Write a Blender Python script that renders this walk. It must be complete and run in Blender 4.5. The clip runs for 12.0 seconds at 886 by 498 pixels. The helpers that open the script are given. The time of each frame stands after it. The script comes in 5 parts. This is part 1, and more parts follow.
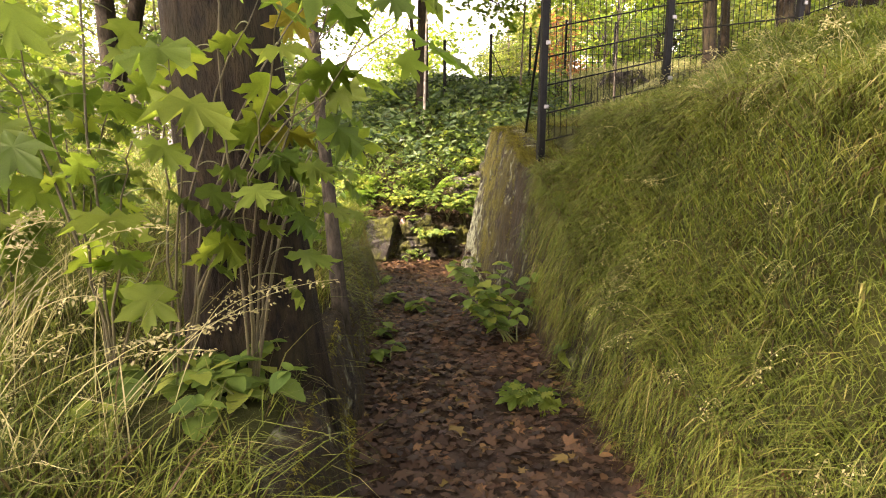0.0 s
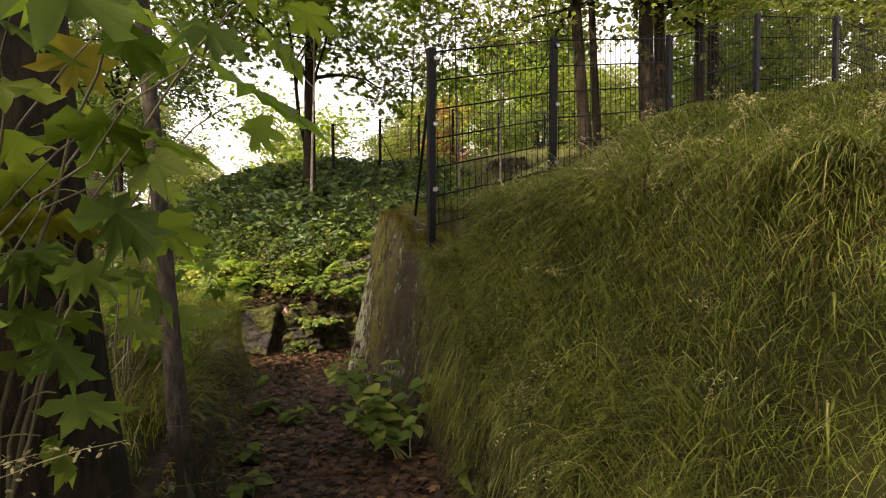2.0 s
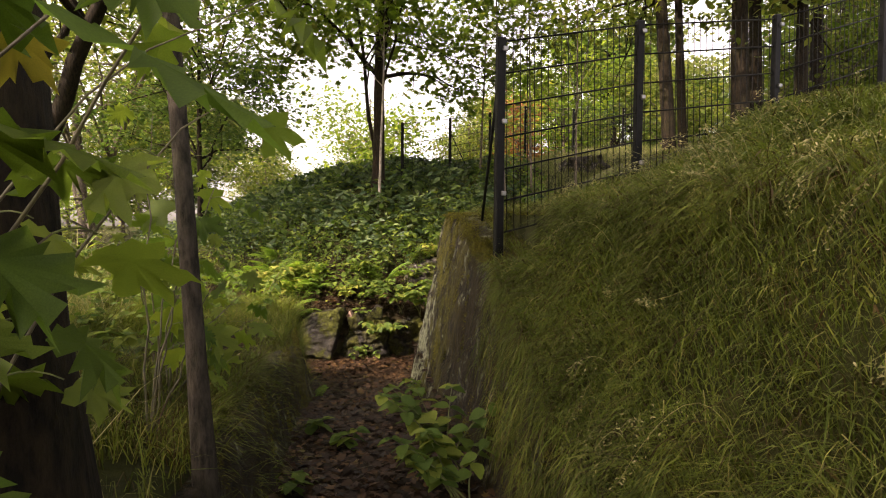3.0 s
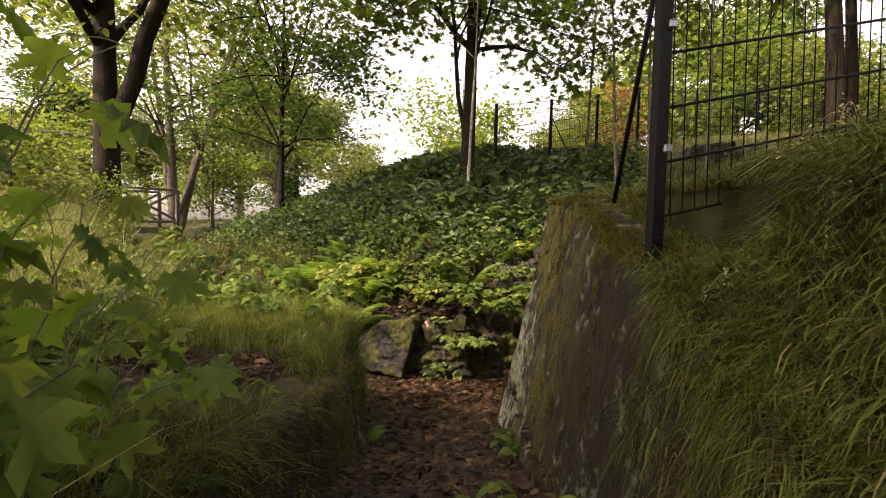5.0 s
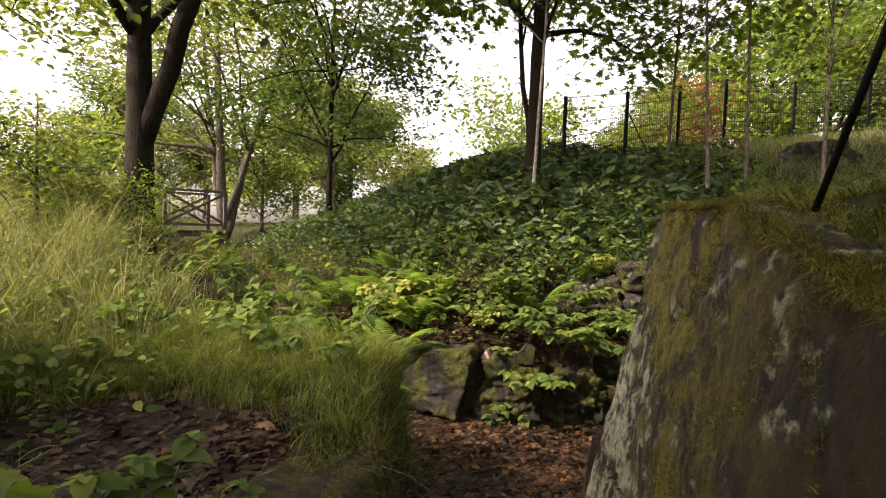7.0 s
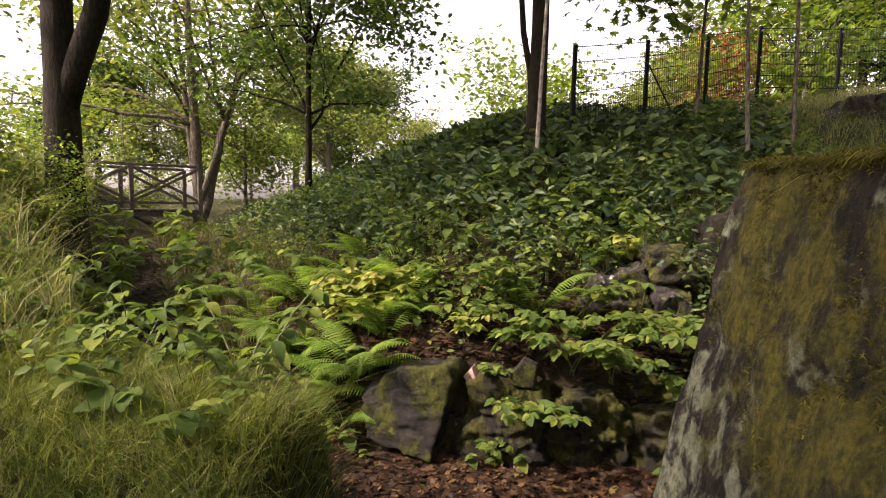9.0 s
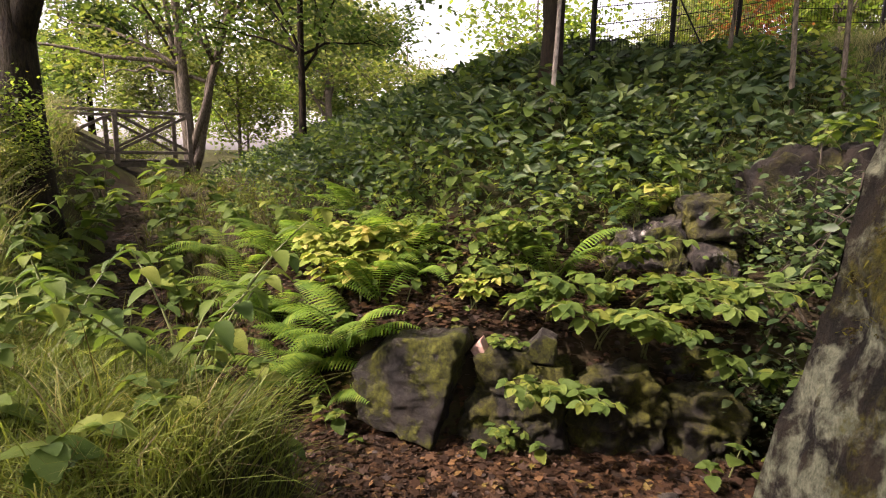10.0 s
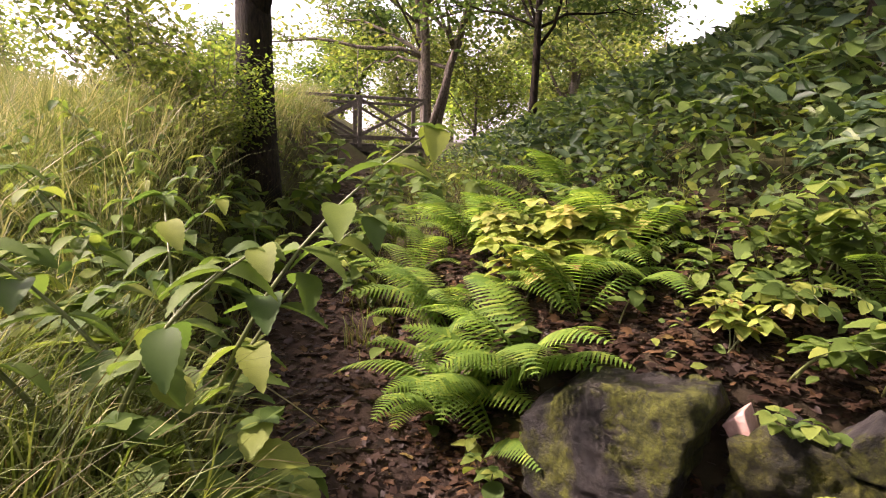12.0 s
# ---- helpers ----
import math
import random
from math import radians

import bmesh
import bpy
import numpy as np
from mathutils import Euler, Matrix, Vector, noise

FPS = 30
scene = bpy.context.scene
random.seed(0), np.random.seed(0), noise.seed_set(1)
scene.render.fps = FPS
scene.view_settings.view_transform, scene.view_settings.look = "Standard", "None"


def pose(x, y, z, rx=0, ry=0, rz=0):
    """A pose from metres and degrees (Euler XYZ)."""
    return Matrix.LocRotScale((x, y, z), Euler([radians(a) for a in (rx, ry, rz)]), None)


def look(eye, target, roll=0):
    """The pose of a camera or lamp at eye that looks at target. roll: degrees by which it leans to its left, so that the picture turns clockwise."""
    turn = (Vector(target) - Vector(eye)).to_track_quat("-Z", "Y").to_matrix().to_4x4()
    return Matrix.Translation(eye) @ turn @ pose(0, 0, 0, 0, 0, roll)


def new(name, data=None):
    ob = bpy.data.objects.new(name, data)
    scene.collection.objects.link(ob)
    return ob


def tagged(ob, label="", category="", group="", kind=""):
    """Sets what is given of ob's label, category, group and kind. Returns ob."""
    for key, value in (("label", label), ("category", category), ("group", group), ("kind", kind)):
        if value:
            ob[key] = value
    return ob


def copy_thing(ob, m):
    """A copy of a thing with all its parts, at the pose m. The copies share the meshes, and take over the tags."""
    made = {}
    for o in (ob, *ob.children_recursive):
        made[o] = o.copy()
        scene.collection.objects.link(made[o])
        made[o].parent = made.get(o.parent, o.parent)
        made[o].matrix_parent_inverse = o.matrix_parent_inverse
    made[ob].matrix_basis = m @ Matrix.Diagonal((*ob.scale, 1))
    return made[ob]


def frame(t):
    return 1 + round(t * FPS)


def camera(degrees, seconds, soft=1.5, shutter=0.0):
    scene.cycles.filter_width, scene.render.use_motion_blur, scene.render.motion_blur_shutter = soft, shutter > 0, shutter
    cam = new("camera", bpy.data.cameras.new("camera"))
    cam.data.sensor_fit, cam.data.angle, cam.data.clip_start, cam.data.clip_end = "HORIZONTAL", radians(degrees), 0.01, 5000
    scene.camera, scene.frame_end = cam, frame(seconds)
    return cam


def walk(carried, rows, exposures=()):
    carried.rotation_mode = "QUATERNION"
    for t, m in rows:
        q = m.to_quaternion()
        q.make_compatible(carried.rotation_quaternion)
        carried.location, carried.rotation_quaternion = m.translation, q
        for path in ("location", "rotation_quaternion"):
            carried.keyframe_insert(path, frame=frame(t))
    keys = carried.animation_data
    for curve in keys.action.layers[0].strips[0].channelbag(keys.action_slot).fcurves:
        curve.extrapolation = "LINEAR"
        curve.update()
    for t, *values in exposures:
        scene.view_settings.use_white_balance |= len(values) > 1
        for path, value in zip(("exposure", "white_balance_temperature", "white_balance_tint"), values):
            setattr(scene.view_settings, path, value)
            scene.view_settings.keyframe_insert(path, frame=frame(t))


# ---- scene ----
cam = camera(76.2, 12.0, soft=1.1)
PATH = [
    (0, (0.233, 0.416, 1.165), (0.168, 2.385, 0.824), -0.7),
    (0.5, (0.295, 0.442, 1.156), (0.188, 2.434, 1.009), -0.3),
    (1, (0.312, 0.565, 1.131), (0.207, 2.561, 1.067), -0.2),
    (1.5, (0.324, 0.717, 1.148), (0.515, 2.706, 1.085), -0.4),
    (2, (0.302, 0.839, 1.186), (0.612, 2.814, 1.124), -0.9),
    (2.5, (0.316, 0.982, 1.200), (0.603, 2.961, 1.138), -0.8),
    (3, (0.380, 1.197, 1.250), (0.440, 3.196, 1.185), -0.4),
    (3.2, (0.400, 1.309, 1.259), (0.388, 3.308, 1.193), -0.2),
    (4.8, (0.317, 2.466, 1.185), (0.076, 4.450, 1.125), 0.9),
    (5, (0.330, 2.648, 1.164), (0.069, 4.630, 1.101), 0.8),
    (5.5, (0.221, 2.969, 1.173), (-0.197, 4.924, 1.111), 1.4),
    (6, (0.204, 3.278, 1.187), (-0.338, 5.203, 1.123), 1.6),
    (6.5, (0.153, 3.512, 1.197), (-0.401, 5.433, 1.138), 1.5),
    (7, (0.083, 3.705, 1.223), (-0.363, 5.654, 1.171), 1.5),
    (7.2, (0.066, 3.810, 1.212), (-0.353, 5.765, 1.160), 1.5),
    (8.8, (0.030, 4.887, 1.273), (-0.433, 6.831, 1.203), 1.0),
    (9, (0.053, 5.039, 1.264), (-0.420, 6.977, 1.120), 0.7),
    (9.5, (0.010, 5.349, 1.249), (-0.467, 7.268, 0.945), 0.7),
    (10, (-0.088, 5.663, 1.201), (-0.572, 7.579, 0.893), 0.6),
    (10.5, (-0.179, 5.999, 1.147), (-0.674, 7.914, 0.847), 0.6),
    (11, (-0.242, 6.319, 1.090), (-0.779, 8.222, 0.788), 0.5),
    (11.5, (-0.306, 6.523, 1.069), (-1.003, 8.374, 0.771), 1.1),
    (11.7, (-0.311, 6.620, 1.025), (-1.209, 8.380, 0.715), 1.5),
    (12, (-0.363, 6.796, 0.960), (-1.578, 8.351, 0.636), 2.1),
]

EXPOSURES = [(0.0, 2.9, 7900, 27), (0.5, 2.65, 7900, 27), (1.0, 2.25, 7900, 25), (1.5, 1.8, 7900, 24), (3.0, 1.65, 7900, 25), (5.0, 1.55, 7700, 27), (7.0, 1.5, 7300, 27), (9.0, 1.45, 7200, 30), (10.5, 1.8, 7000, 36), (12.0, 1.92, 6900, 41)]
walk(cam, [(t, look(eye, target, roll)) for t, eye, target, roll in PATH], EXPOSURES)

# ---- light ----
SUN_AZ, SUN_EL = radians(-125), radians(44)  # azimuth from +y towards +x, height
SUN_DIR = Vector((math.sin(SUN_AZ) * math.cos(SUN_EL), math.cos(SUN_AZ) * math.cos(SUN_EL), math.sin(SUN_EL)))
world = bpy.data.worlds.new("sky")
scene.world = world
world.use_nodes = True
wn = world.node_tree
sky = wn.nodes.new("ShaderNodeTexSky")
sky.sky_type, sky.sun_disc = "NISHITA", False
sky.sun_elevation, sky.sun_rotation = SUN_EL, SUN_AZ
sky.air_density, sky.dust_density, sky.ozone_density = 1.0, 4.0, 0.2
wn.nodes["Background"].inputs["Strength"].default_value = 0.15
veil = wn.nodes.new("ShaderNodeHueSaturation")  # thin bright cloud
veil.inputs["Saturation"].default_value, veil.inputs["Value"].default_value = 0.4, 1.35
wn.links.new(sky.outputs[0], veil.inputs["Color"])
wn.links.new(veil.outputs[0], wn.nodes["Background"].inputs["Color"])
sun = new("sun", bpy.data.lights.new("sun", "SUN"))
sun.data.energy, sun.data.angle, sun.data.color = 3.3, radians(0.8), (1.0, 0.93, 0.8)
sun.matrix_world = look(SUN_DIR * 60, (0, 0, 0))

# ---- materials ----
def mat_base(name):
    m = bpy.data.materials.new(name)
    m.use_nodes = True
    nt = m.node_tree
    return m, nt, nt.nodes["Principled BSDF"]


def nz(nt, scale, detail=5.0, rough=0.6, coord=None):
    n = nt.nodes.new("ShaderNodeTexNoise")
    n.inputs["Scale"].default_value, n.inputs["Detail"].default_value, n.inputs["Roughness"].default_value = scale, detail, rough
    if coord is not None:
        nt.links.new(coord, n.inputs["Vector"])
    return n


def ramp(nt, src, stops):
    r = nt.nodes.new("ShaderNodeValToRGB")
    while len(r.color_ramp.elements) < len(stops):
        r.color_ramp.elements.new(0.5)
    for e, (p, c) in zip(r.color_ramp.elements, stops):
        e.position = p
        e.color = (*c, 1) if len(c) == 3 else c
    nt.links.new(src, r.inputs["Fac"])
    return r.outputs["Color"]


def mix(nt, fac, a, b, kind="MIX"):
    m = nt.nodes.new("ShaderNodeMix")
    m.data_type, m.blend_type = "RGBA", kind
    for sock, v in ((m.inputs[0], fac), (m.inputs[6], a), (m.inputs[7], b)):
        if isinstance(v, (int, float)):
            sock.default_value = v
        elif isinstance(v, tuple):
            sock.default_value = (*v, 1)
        else:
            nt.links.new(v, sock)
    return m.outputs[2]


def bump(nt, bsdf, src, strength, dist):
    b = nt.nodes.new("ShaderNodeBump")
    b.inputs["Strength"].default_value, b.inputs["Distance"].default_value = strength, dist
    nt.links.new(src, b.inputs["Height"])
    nt.links.new(b.outputs[0], bsdf.inputs["Normal"])


def obj_co(nt):
    return nt.nodes.new("ShaderNodeTexCoord").outputs["Object"]


def leaf_mat(name, stops, trans=0.45, rough=0.55, spread=1.6, spec=0.22, vary=0.45):
    """Thin leaf: colour differs from leaf to leaf, with a fine mottling, and light passes through it."""
    m, nt, p = mat_base(name)
    geo = nt.nodes.new("ShaderNodeNewGeometry")
    info = nt.nodes.new("ShaderNodeObjectInfo")
    add = nt.nodes.new("ShaderNodeMath")
    add.operation = "ADD"
    nt.links.new(geo.outputs["Random Per Island"], add.inputs[0])
    nt.links.new(info.outputs["Random"], add.inputs[1])
    frac = nt.nodes.new("ShaderNodeMath")
    frac.operation = "FRACT"
    nt.links.new(add.outputs[0], frac.inputs[0])
    col = ramp(nt, frac.outputs[0], stops)
    big = nz(nt, spread, 2.0, 0.5, obj_co(nt))
    col = mix(nt, vary, col, ramp(nt, big.outputs["Fac"], [(0.3, (0.55, 0.6, 0.5)), (0.7, (1.25, 1.2, 1.0))]), "MULTIPLY")
    fine = nz(nt, 90, 4.0, 0.65, obj_co(nt))
    col = mix(nt, 0.5, col, ramp(nt, fine.outputs["Fac"], [(0.35, (0.6, 0.65, 0.6)), (0.65, (1.15, 1.15, 1.1))]), "MULTIPLY")
    nt.links.new(col, p.inputs["Base Color"])
    p.inputs["Roughness"].default_value = rough
    p.inputs["Specular IOR Level"].default_value = spec
    t = nt.nodes.new("ShaderNodeBsdfTranslucent")
    nt.links.new(mix(nt, 0.6, col, (1.65, 1.75, 0.75), "MULTIPLY"), t.inputs["Color"])
    ms = nt.nodes.new("ShaderNodeMixShader")
    ms.inputs[0].default_value = trans
    nt.links.new(p.outputs[0], ms.inputs[1])
    nt.links.new(t.outputs[0], ms.inputs[2])
    nt.links.new(ms.outputs[0], nt.nodes["Material Output"].inputs["Surface"])
    return m


def plain_mat(name, a, b, scale=8.0, rough=0.7, metal=0.0, relief=0.3, dist=0.01):
    m, nt, p = mat_base(name)
    co = obj_co(nt)
    n = nz(nt, scale, 6.0, 0.65, co)
    nt.links.new(ramp(nt, n.outputs["Fac"], [(0.3, a), (0.7, b)]), p.inputs["Base Color"])
    p.inputs["Roughness"].default_value, p.inputs["Metallic"].default_value = rough, metal
    bump(nt, p, nz(nt, scale * 4, 6.0, 0.7, co).outputs["Fac"], relief, dist)
    return m


def bark_mat(name, dark, light, moss=(0.05, 0.06, 0.02), amount=0.35, stretch=0.12):
    """Bark with long upright cracks and patches of green algae."""
    m, nt, p = mat_base(name)
    mp = nt.nodes.new("ShaderNodeMapping")
    mp.inputs["Scale"].default_value = (1, 1, stretch)
    nt.links.new(obj_co(nt), mp.inputs["Vector"])
    n = nz(nt, 38, 6.0, 0.65, mp.outputs[0])
    col = ramp(nt, n.outputs["Fac"], [(0.38, dark), (0.62, light)])
    alg = nz(nt, 2.2, 4.0, 0.6, obj_co(nt))
    fac = ramp(nt, alg.outputs["Fac"], [(0.5, (0, 0, 0)), (0.68, (amount, amount, amount))])
    nt.links.new(mix(nt, fac, col, moss), p.inputs["Base Color"])
    p.inputs["Roughness"].default_value = 0.9
    p.inputs["Specular IOR Level"].default_value = 0.2
    bump(nt, p, n.outputs["Fac"], 0.9, 0.02)
    return m


def stone_mat(name, dark, light, moss_lo=0.47, moss_hi=0.58, moss=(0.085, 0.085, 0.012), lichen=0.66, lich=(0.42, 0.42, 0.36), scale=3.0, end=None, gloss=0.92):
    """Weathered stone or old concrete with moss cushions and pale lichen spots."""
    m, nt, p = mat_base(name)
    co = obj_co(nt)
    base = ramp(nt, nz(nt, scale * 2.2, 8.0, 0.7, co).outputs["Fac"], [(0.32, dark), (0.7, light)])
    grit = nz(nt, scale * 30, 5.0, 0.75, co)
    base = mix(nt, 0.5, base, ramp(nt, grit.outputs["Fac"], [(0.3, (0.45, 0.43, 0.4)), (0.7, (1.3, 1.28, 1.25))]), "MULTIPLY")
    mp = nt.nodes.new("ShaderNodeMapping")
    mp.inputs["Scale"].default_value = (1, 1, 0.45)
    nt.links.new(co, mp.inputs["Vector"])
    streak = ramp(nt, nz(nt, scale * 4.5, 7.0, 0.7, mp.outputs[0]).outputs["Fac"], [(0.42, (0.2, 0.18, 0.16)), (0.56, (1.5, 1.4, 1.3))])
    base = mix(nt, 0.75, base, streak, "MULTIPLY")
    ln = nz(nt, scale * 2.7, 6.0, 0.62, co)
    ln.inputs["Distortion"].default_value = 0.2
    lsrc = ln.outputs["Fac"]
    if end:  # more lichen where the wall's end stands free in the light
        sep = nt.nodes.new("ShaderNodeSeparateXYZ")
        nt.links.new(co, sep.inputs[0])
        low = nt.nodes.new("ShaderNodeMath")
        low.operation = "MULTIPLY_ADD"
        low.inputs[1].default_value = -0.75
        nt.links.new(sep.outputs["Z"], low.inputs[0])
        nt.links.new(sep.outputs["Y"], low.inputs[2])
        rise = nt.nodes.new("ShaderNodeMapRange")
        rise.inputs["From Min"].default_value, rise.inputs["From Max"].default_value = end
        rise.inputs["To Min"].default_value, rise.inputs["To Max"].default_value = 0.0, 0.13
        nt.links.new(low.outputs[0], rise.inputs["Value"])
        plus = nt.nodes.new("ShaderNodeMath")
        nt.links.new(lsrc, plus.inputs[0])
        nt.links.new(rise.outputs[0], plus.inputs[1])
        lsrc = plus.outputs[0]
    fleck = ramp(nt, nz(nt, scale * 11, 8.0, 0.75, co).outputs["Fac"], [(0.36, (0.3, 0.29, 0.25)), (0.55, (1.0, 1.0, 1.0)), (0.72, (1.35, 1.35, 1.3))])
    base = mix(nt, ramp(nt, lsrc, [(lichen, (0, 0, 0)), (lichen + 0.12, (1, 1, 1))]), base, mix(nt, 0.9, lich, fleck, "MULTIPLY"))
    mn = nz(nt, scale, 9.0, 0.68, co)
    msrc = mn.outputs["Fac"]
    if end:
        less = nt.nodes.new("ShaderNodeMath")
        less.operation = "SUBTRACT"
        nt.links.new(msrc, less.inputs[0])
        nt.links.new(rise.outputs[0], less.inputs[1])
        msrc = less.outputs[0]
    mfac = ramp(nt, msrc, [(moss_lo, (0, 0, 0)), (moss_hi, (1, 1, 1))])
    mcol = ramp(nt, nz(nt, scale * 16, 4.0, 0.7, co).outputs["Fac"], [(0.3, (moss[0] * 0.35, moss[1] * 0.4, moss[2] * 0.5)), (0.7, (moss[0] * 1.5, moss[1] * 1.5, moss[2] * 1.5))])
    if end:  # near stretch: browner moss with the shade painted in; yellow-green towards the end
        unshaded = nt.nodes.new("ShaderNodeMapRange")
        unshaded.inputs["From Min"].default_value, unshaded.inputs["From Max"].default_value = 5.2, 6.2
        nt.links.new(sep.outputs["Y"], unshaded.inputs["Value"])
        mcol = mix(nt, unshaded.outputs[0], mix(nt, 1.0, mcol, (0.26, 0.19, 0.3), "MULTIPLY"), mcol)
    nt.links.new(mix(nt, mfac, base, mix(nt, 0.5, mcol, streak, "MULTIPLY")), p.inputs["Base Color"])
    nt.links.new(mix(nt, mfac, (gloss, gloss, gloss), (0.95, 0.95, 0.95)), p.inputs["Roughness"])
    p.inputs["Specular IOR Level"].default_value = 0.3
    crag = nz(nt, scale * 5, 10.0, 0.72, co)
    crag.inputs["Distortion"].default_value = 0.8
    h = mix(nt, 0.5, mix(nt, 0.65, grit.outputs["Fac"], crag.outputs["Fac"]), mfac, "ADD")
    bump(nt, p, h, 1.0, 0.03)
    return m


def ground_mat():
    """Leaf mould where the paths run, green sod elsewhere."""
    m, nt, p = mat_base("soil_and_sod")
    co = obj_co(nt)
    soil = ramp(nt, nz(nt, 9, 8.0, 0.7, co).outputs["Fac"], [(0.3, (0.01, 0.007, 0.005)), (0.7, (0.05, 0.033, 0.022))])
    sod = ramp(nt, nz(nt, 5, 8.0, 0.7, co).outputs["Fac"], [(0.3, (0.012, 0.014, 0.004)), (0.7, (0.045, 0.05, 0.012))])
    at = nt.nodes.new("ShaderNodeAttribute")
    at.attribute_name = "litter"
    nt.links.new(mix(nt, at.outputs["Fac"], sod, soil), p.inputs["Base Color"])
    p.inputs["Roughness"].default_value = 0.95
    p.inputs["Specular IOR Level"].default_value = 0.15
    bump(nt, p, nz(nt, 40, 8.0, 0.75, co).outputs["Fac"], 0.9, 0.02)
    return m


GROUND = ground_mat()
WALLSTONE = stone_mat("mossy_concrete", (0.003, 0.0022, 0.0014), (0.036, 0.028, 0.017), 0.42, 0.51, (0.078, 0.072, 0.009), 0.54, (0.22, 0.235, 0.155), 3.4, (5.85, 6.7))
ROCK = stone_mat("wet_rock", (0.0035, 0.0031, 0.0028), (0.03, 0.027, 0.023), 0.47, 0.54, (0.045, 0.05, 0.007), 0.7, (0.2, 0.19, 0.18), 3.2, None, 0.45)
GREYROCK = stone_mat("grey_rock", (0.009, 0.0083, 0.0075), (0.066, 0.062, 0.056), 0.5, 0.57, (0.05, 0.055, 0.009), 0.6, (0.36, 0.35, 0.33), 3.4)
MOSSROCK = stone_mat("moss_grown_rock", (0.003, 0.0027, 0.0024), (0.028, 0.025, 0.021), 0.4, 0.55, (0.05, 0.052, 0.008), 0.68, (0.22, 0.21, 0.2), 3.6, None, 0.75)
BARKDIM = bark_mat("dull_grey_bark", (0.014, 0.012, 0.009), (0.06, 0.05, 0.037), (0.04, 0.042, 0.015), 0.4, 0.3)
# earthy rock, dimmed so that its colour carries the shade
SHADEROCK = stone_mat("shade_painted_earthy_rock", (0.002, 0.0016, 0.0012), (0.018, 0.014, 0.01), 0.54, 0.62, (0.03, 0.03, 0.006), 0.74, (0.12, 0.11, 0.1), 3.0, None, 0.95)
PINKROCK = plain_mat("pink_granite", (0.26, 0.15, 0.12), (0.42, 0.28, 0.235), 30, 0.8)
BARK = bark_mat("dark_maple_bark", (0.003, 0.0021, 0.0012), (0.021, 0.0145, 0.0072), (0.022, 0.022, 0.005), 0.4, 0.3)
BARKGREY = bark_mat("grey_bark", (0.045, 0.038, 0.03), (0.16, 0.135, 0.105), (0.06, 0.065, 0.03), 0.3, 0.3)
BARKPALE = bark_mat("pale_bark", (0.14, 0.12, 0.1), (0.34, 0.3, 0.25), (0.1, 0.1, 0.06), 0.2, 0.4)
TWIG = plain_mat("green_brown_twig", (0.03, 0.026, 0.012), (0.085, 0.075, 0.03), 20, 0.6)
STEM = plain_mat("green_stem", (0.055, 0.075, 0.016), (0.12, 0.14, 0.036), 20, 0.5)
METAL = plain_mat("black_green_powder_coat", (0.004, 0.0042, 0.004), (0.009, 0.0095, 0.009), 30, 0.5, 0.0, 0.1, 0.001)
ZINC = plain_mat("galvanised_steel", (0.16, 0.16, 0.165), (0.3, 0.3, 0.3), 40, 0.4, 0.9, 0.1, 0.001)
METAL.node_tree.nodes["Principled BSDF"].inputs["Specular IOR Level"].default_value = 0.1
TIMBER = plain_mat("weathered_timber", (0.035, 0.03, 0.025), (0.12, 0.1, 0.08), 14, 0.85)
L_MAPLE = leaf_mat("maple_leaf", [(0.0, (0.07, 0.125, 0.026)), (0.5, (0.14, 0.2, 0.04)), (0.985, (0.2, 0.25, 0.05)), (1.0, (0.3, 0.24, 0.05))], 0.62, 0.5)
L_CROWN = leaf_mat("crown_leaf", [(0.0, (0.065, 0.098, 0.026)), (0.6, (0.118, 0.152, 0.038)), (1.0, (0.2, 0.208, 0.055))], 0.55, 0.5, 0.5)
L_CROWNDARK = leaf_mat("dark_crown_leaf", [(0.0, (0.045, 0.085, 0.03)), (1.0, (0.1, 0.15, 0.04))], 0.55, 0.5, 0.5)
# distance haze is put into these paler leaf colours
L_FAR = leaf_mat("haze_paled_far_leaf", [(0.0, (0.1, 0.135, 0.05)), (0.6, (0.16, 0.19, 0.075)), (1.0, (0.24, 0.25, 0.11))], 0.55, 0.5, 0.5)
L_IVY = leaf_mat("ground_cover_leaf", [(0.0, (0.02, 0.046, 0.019)), (0.55, (0.05, 0.088, 0.032)), (1.0, (0.12, 0.165, 0.055))], 0.25, 0.5, 1.6, 0.3)
L_HERB = leaf_mat("herb_leaf", [(0.0, (0.055, 0.1, 0.026)), (0.7, (0.11, 0.165, 0.036)), (1.0, (0.2, 0.235, 0.05))], 0.42, 0.6, 1.6, 0.14)
L_YELLOW = leaf_mat("yellowing_leaf", [(0.0, (0.15, 0.22, 0.04)), (0.6, (0.26, 0.3, 0.07)), (0.93, (0.38, 0.35, 0.11)), (1.0, (0.33, 0.2, 0.09))], 0.4, 0.55)
L_FERN = leaf_mat("fern_leaf", [(0.0, (0.075, 0.15, 0.03)), (0.7, (0.13, 0.22, 0.036)), (1.0, (0.2, 0.27, 0.05))], 0.45, 0.5)
L_GRASS = leaf_mat("grass_blade", [(0.0, (0.06, 0.034, 0.017)), (0.2, (0.055, 0.042, 0.014)), (0.3, (0.06, 0.085, 0.016)), (0.7, (0.12, 0.15, 0.03)), (0.92, (0.175, 0.19, 0.048)), (1.0, (0.25, 0.21, 0.11))], 0.3, 0.6, 2.6, 0.22, 0.85)
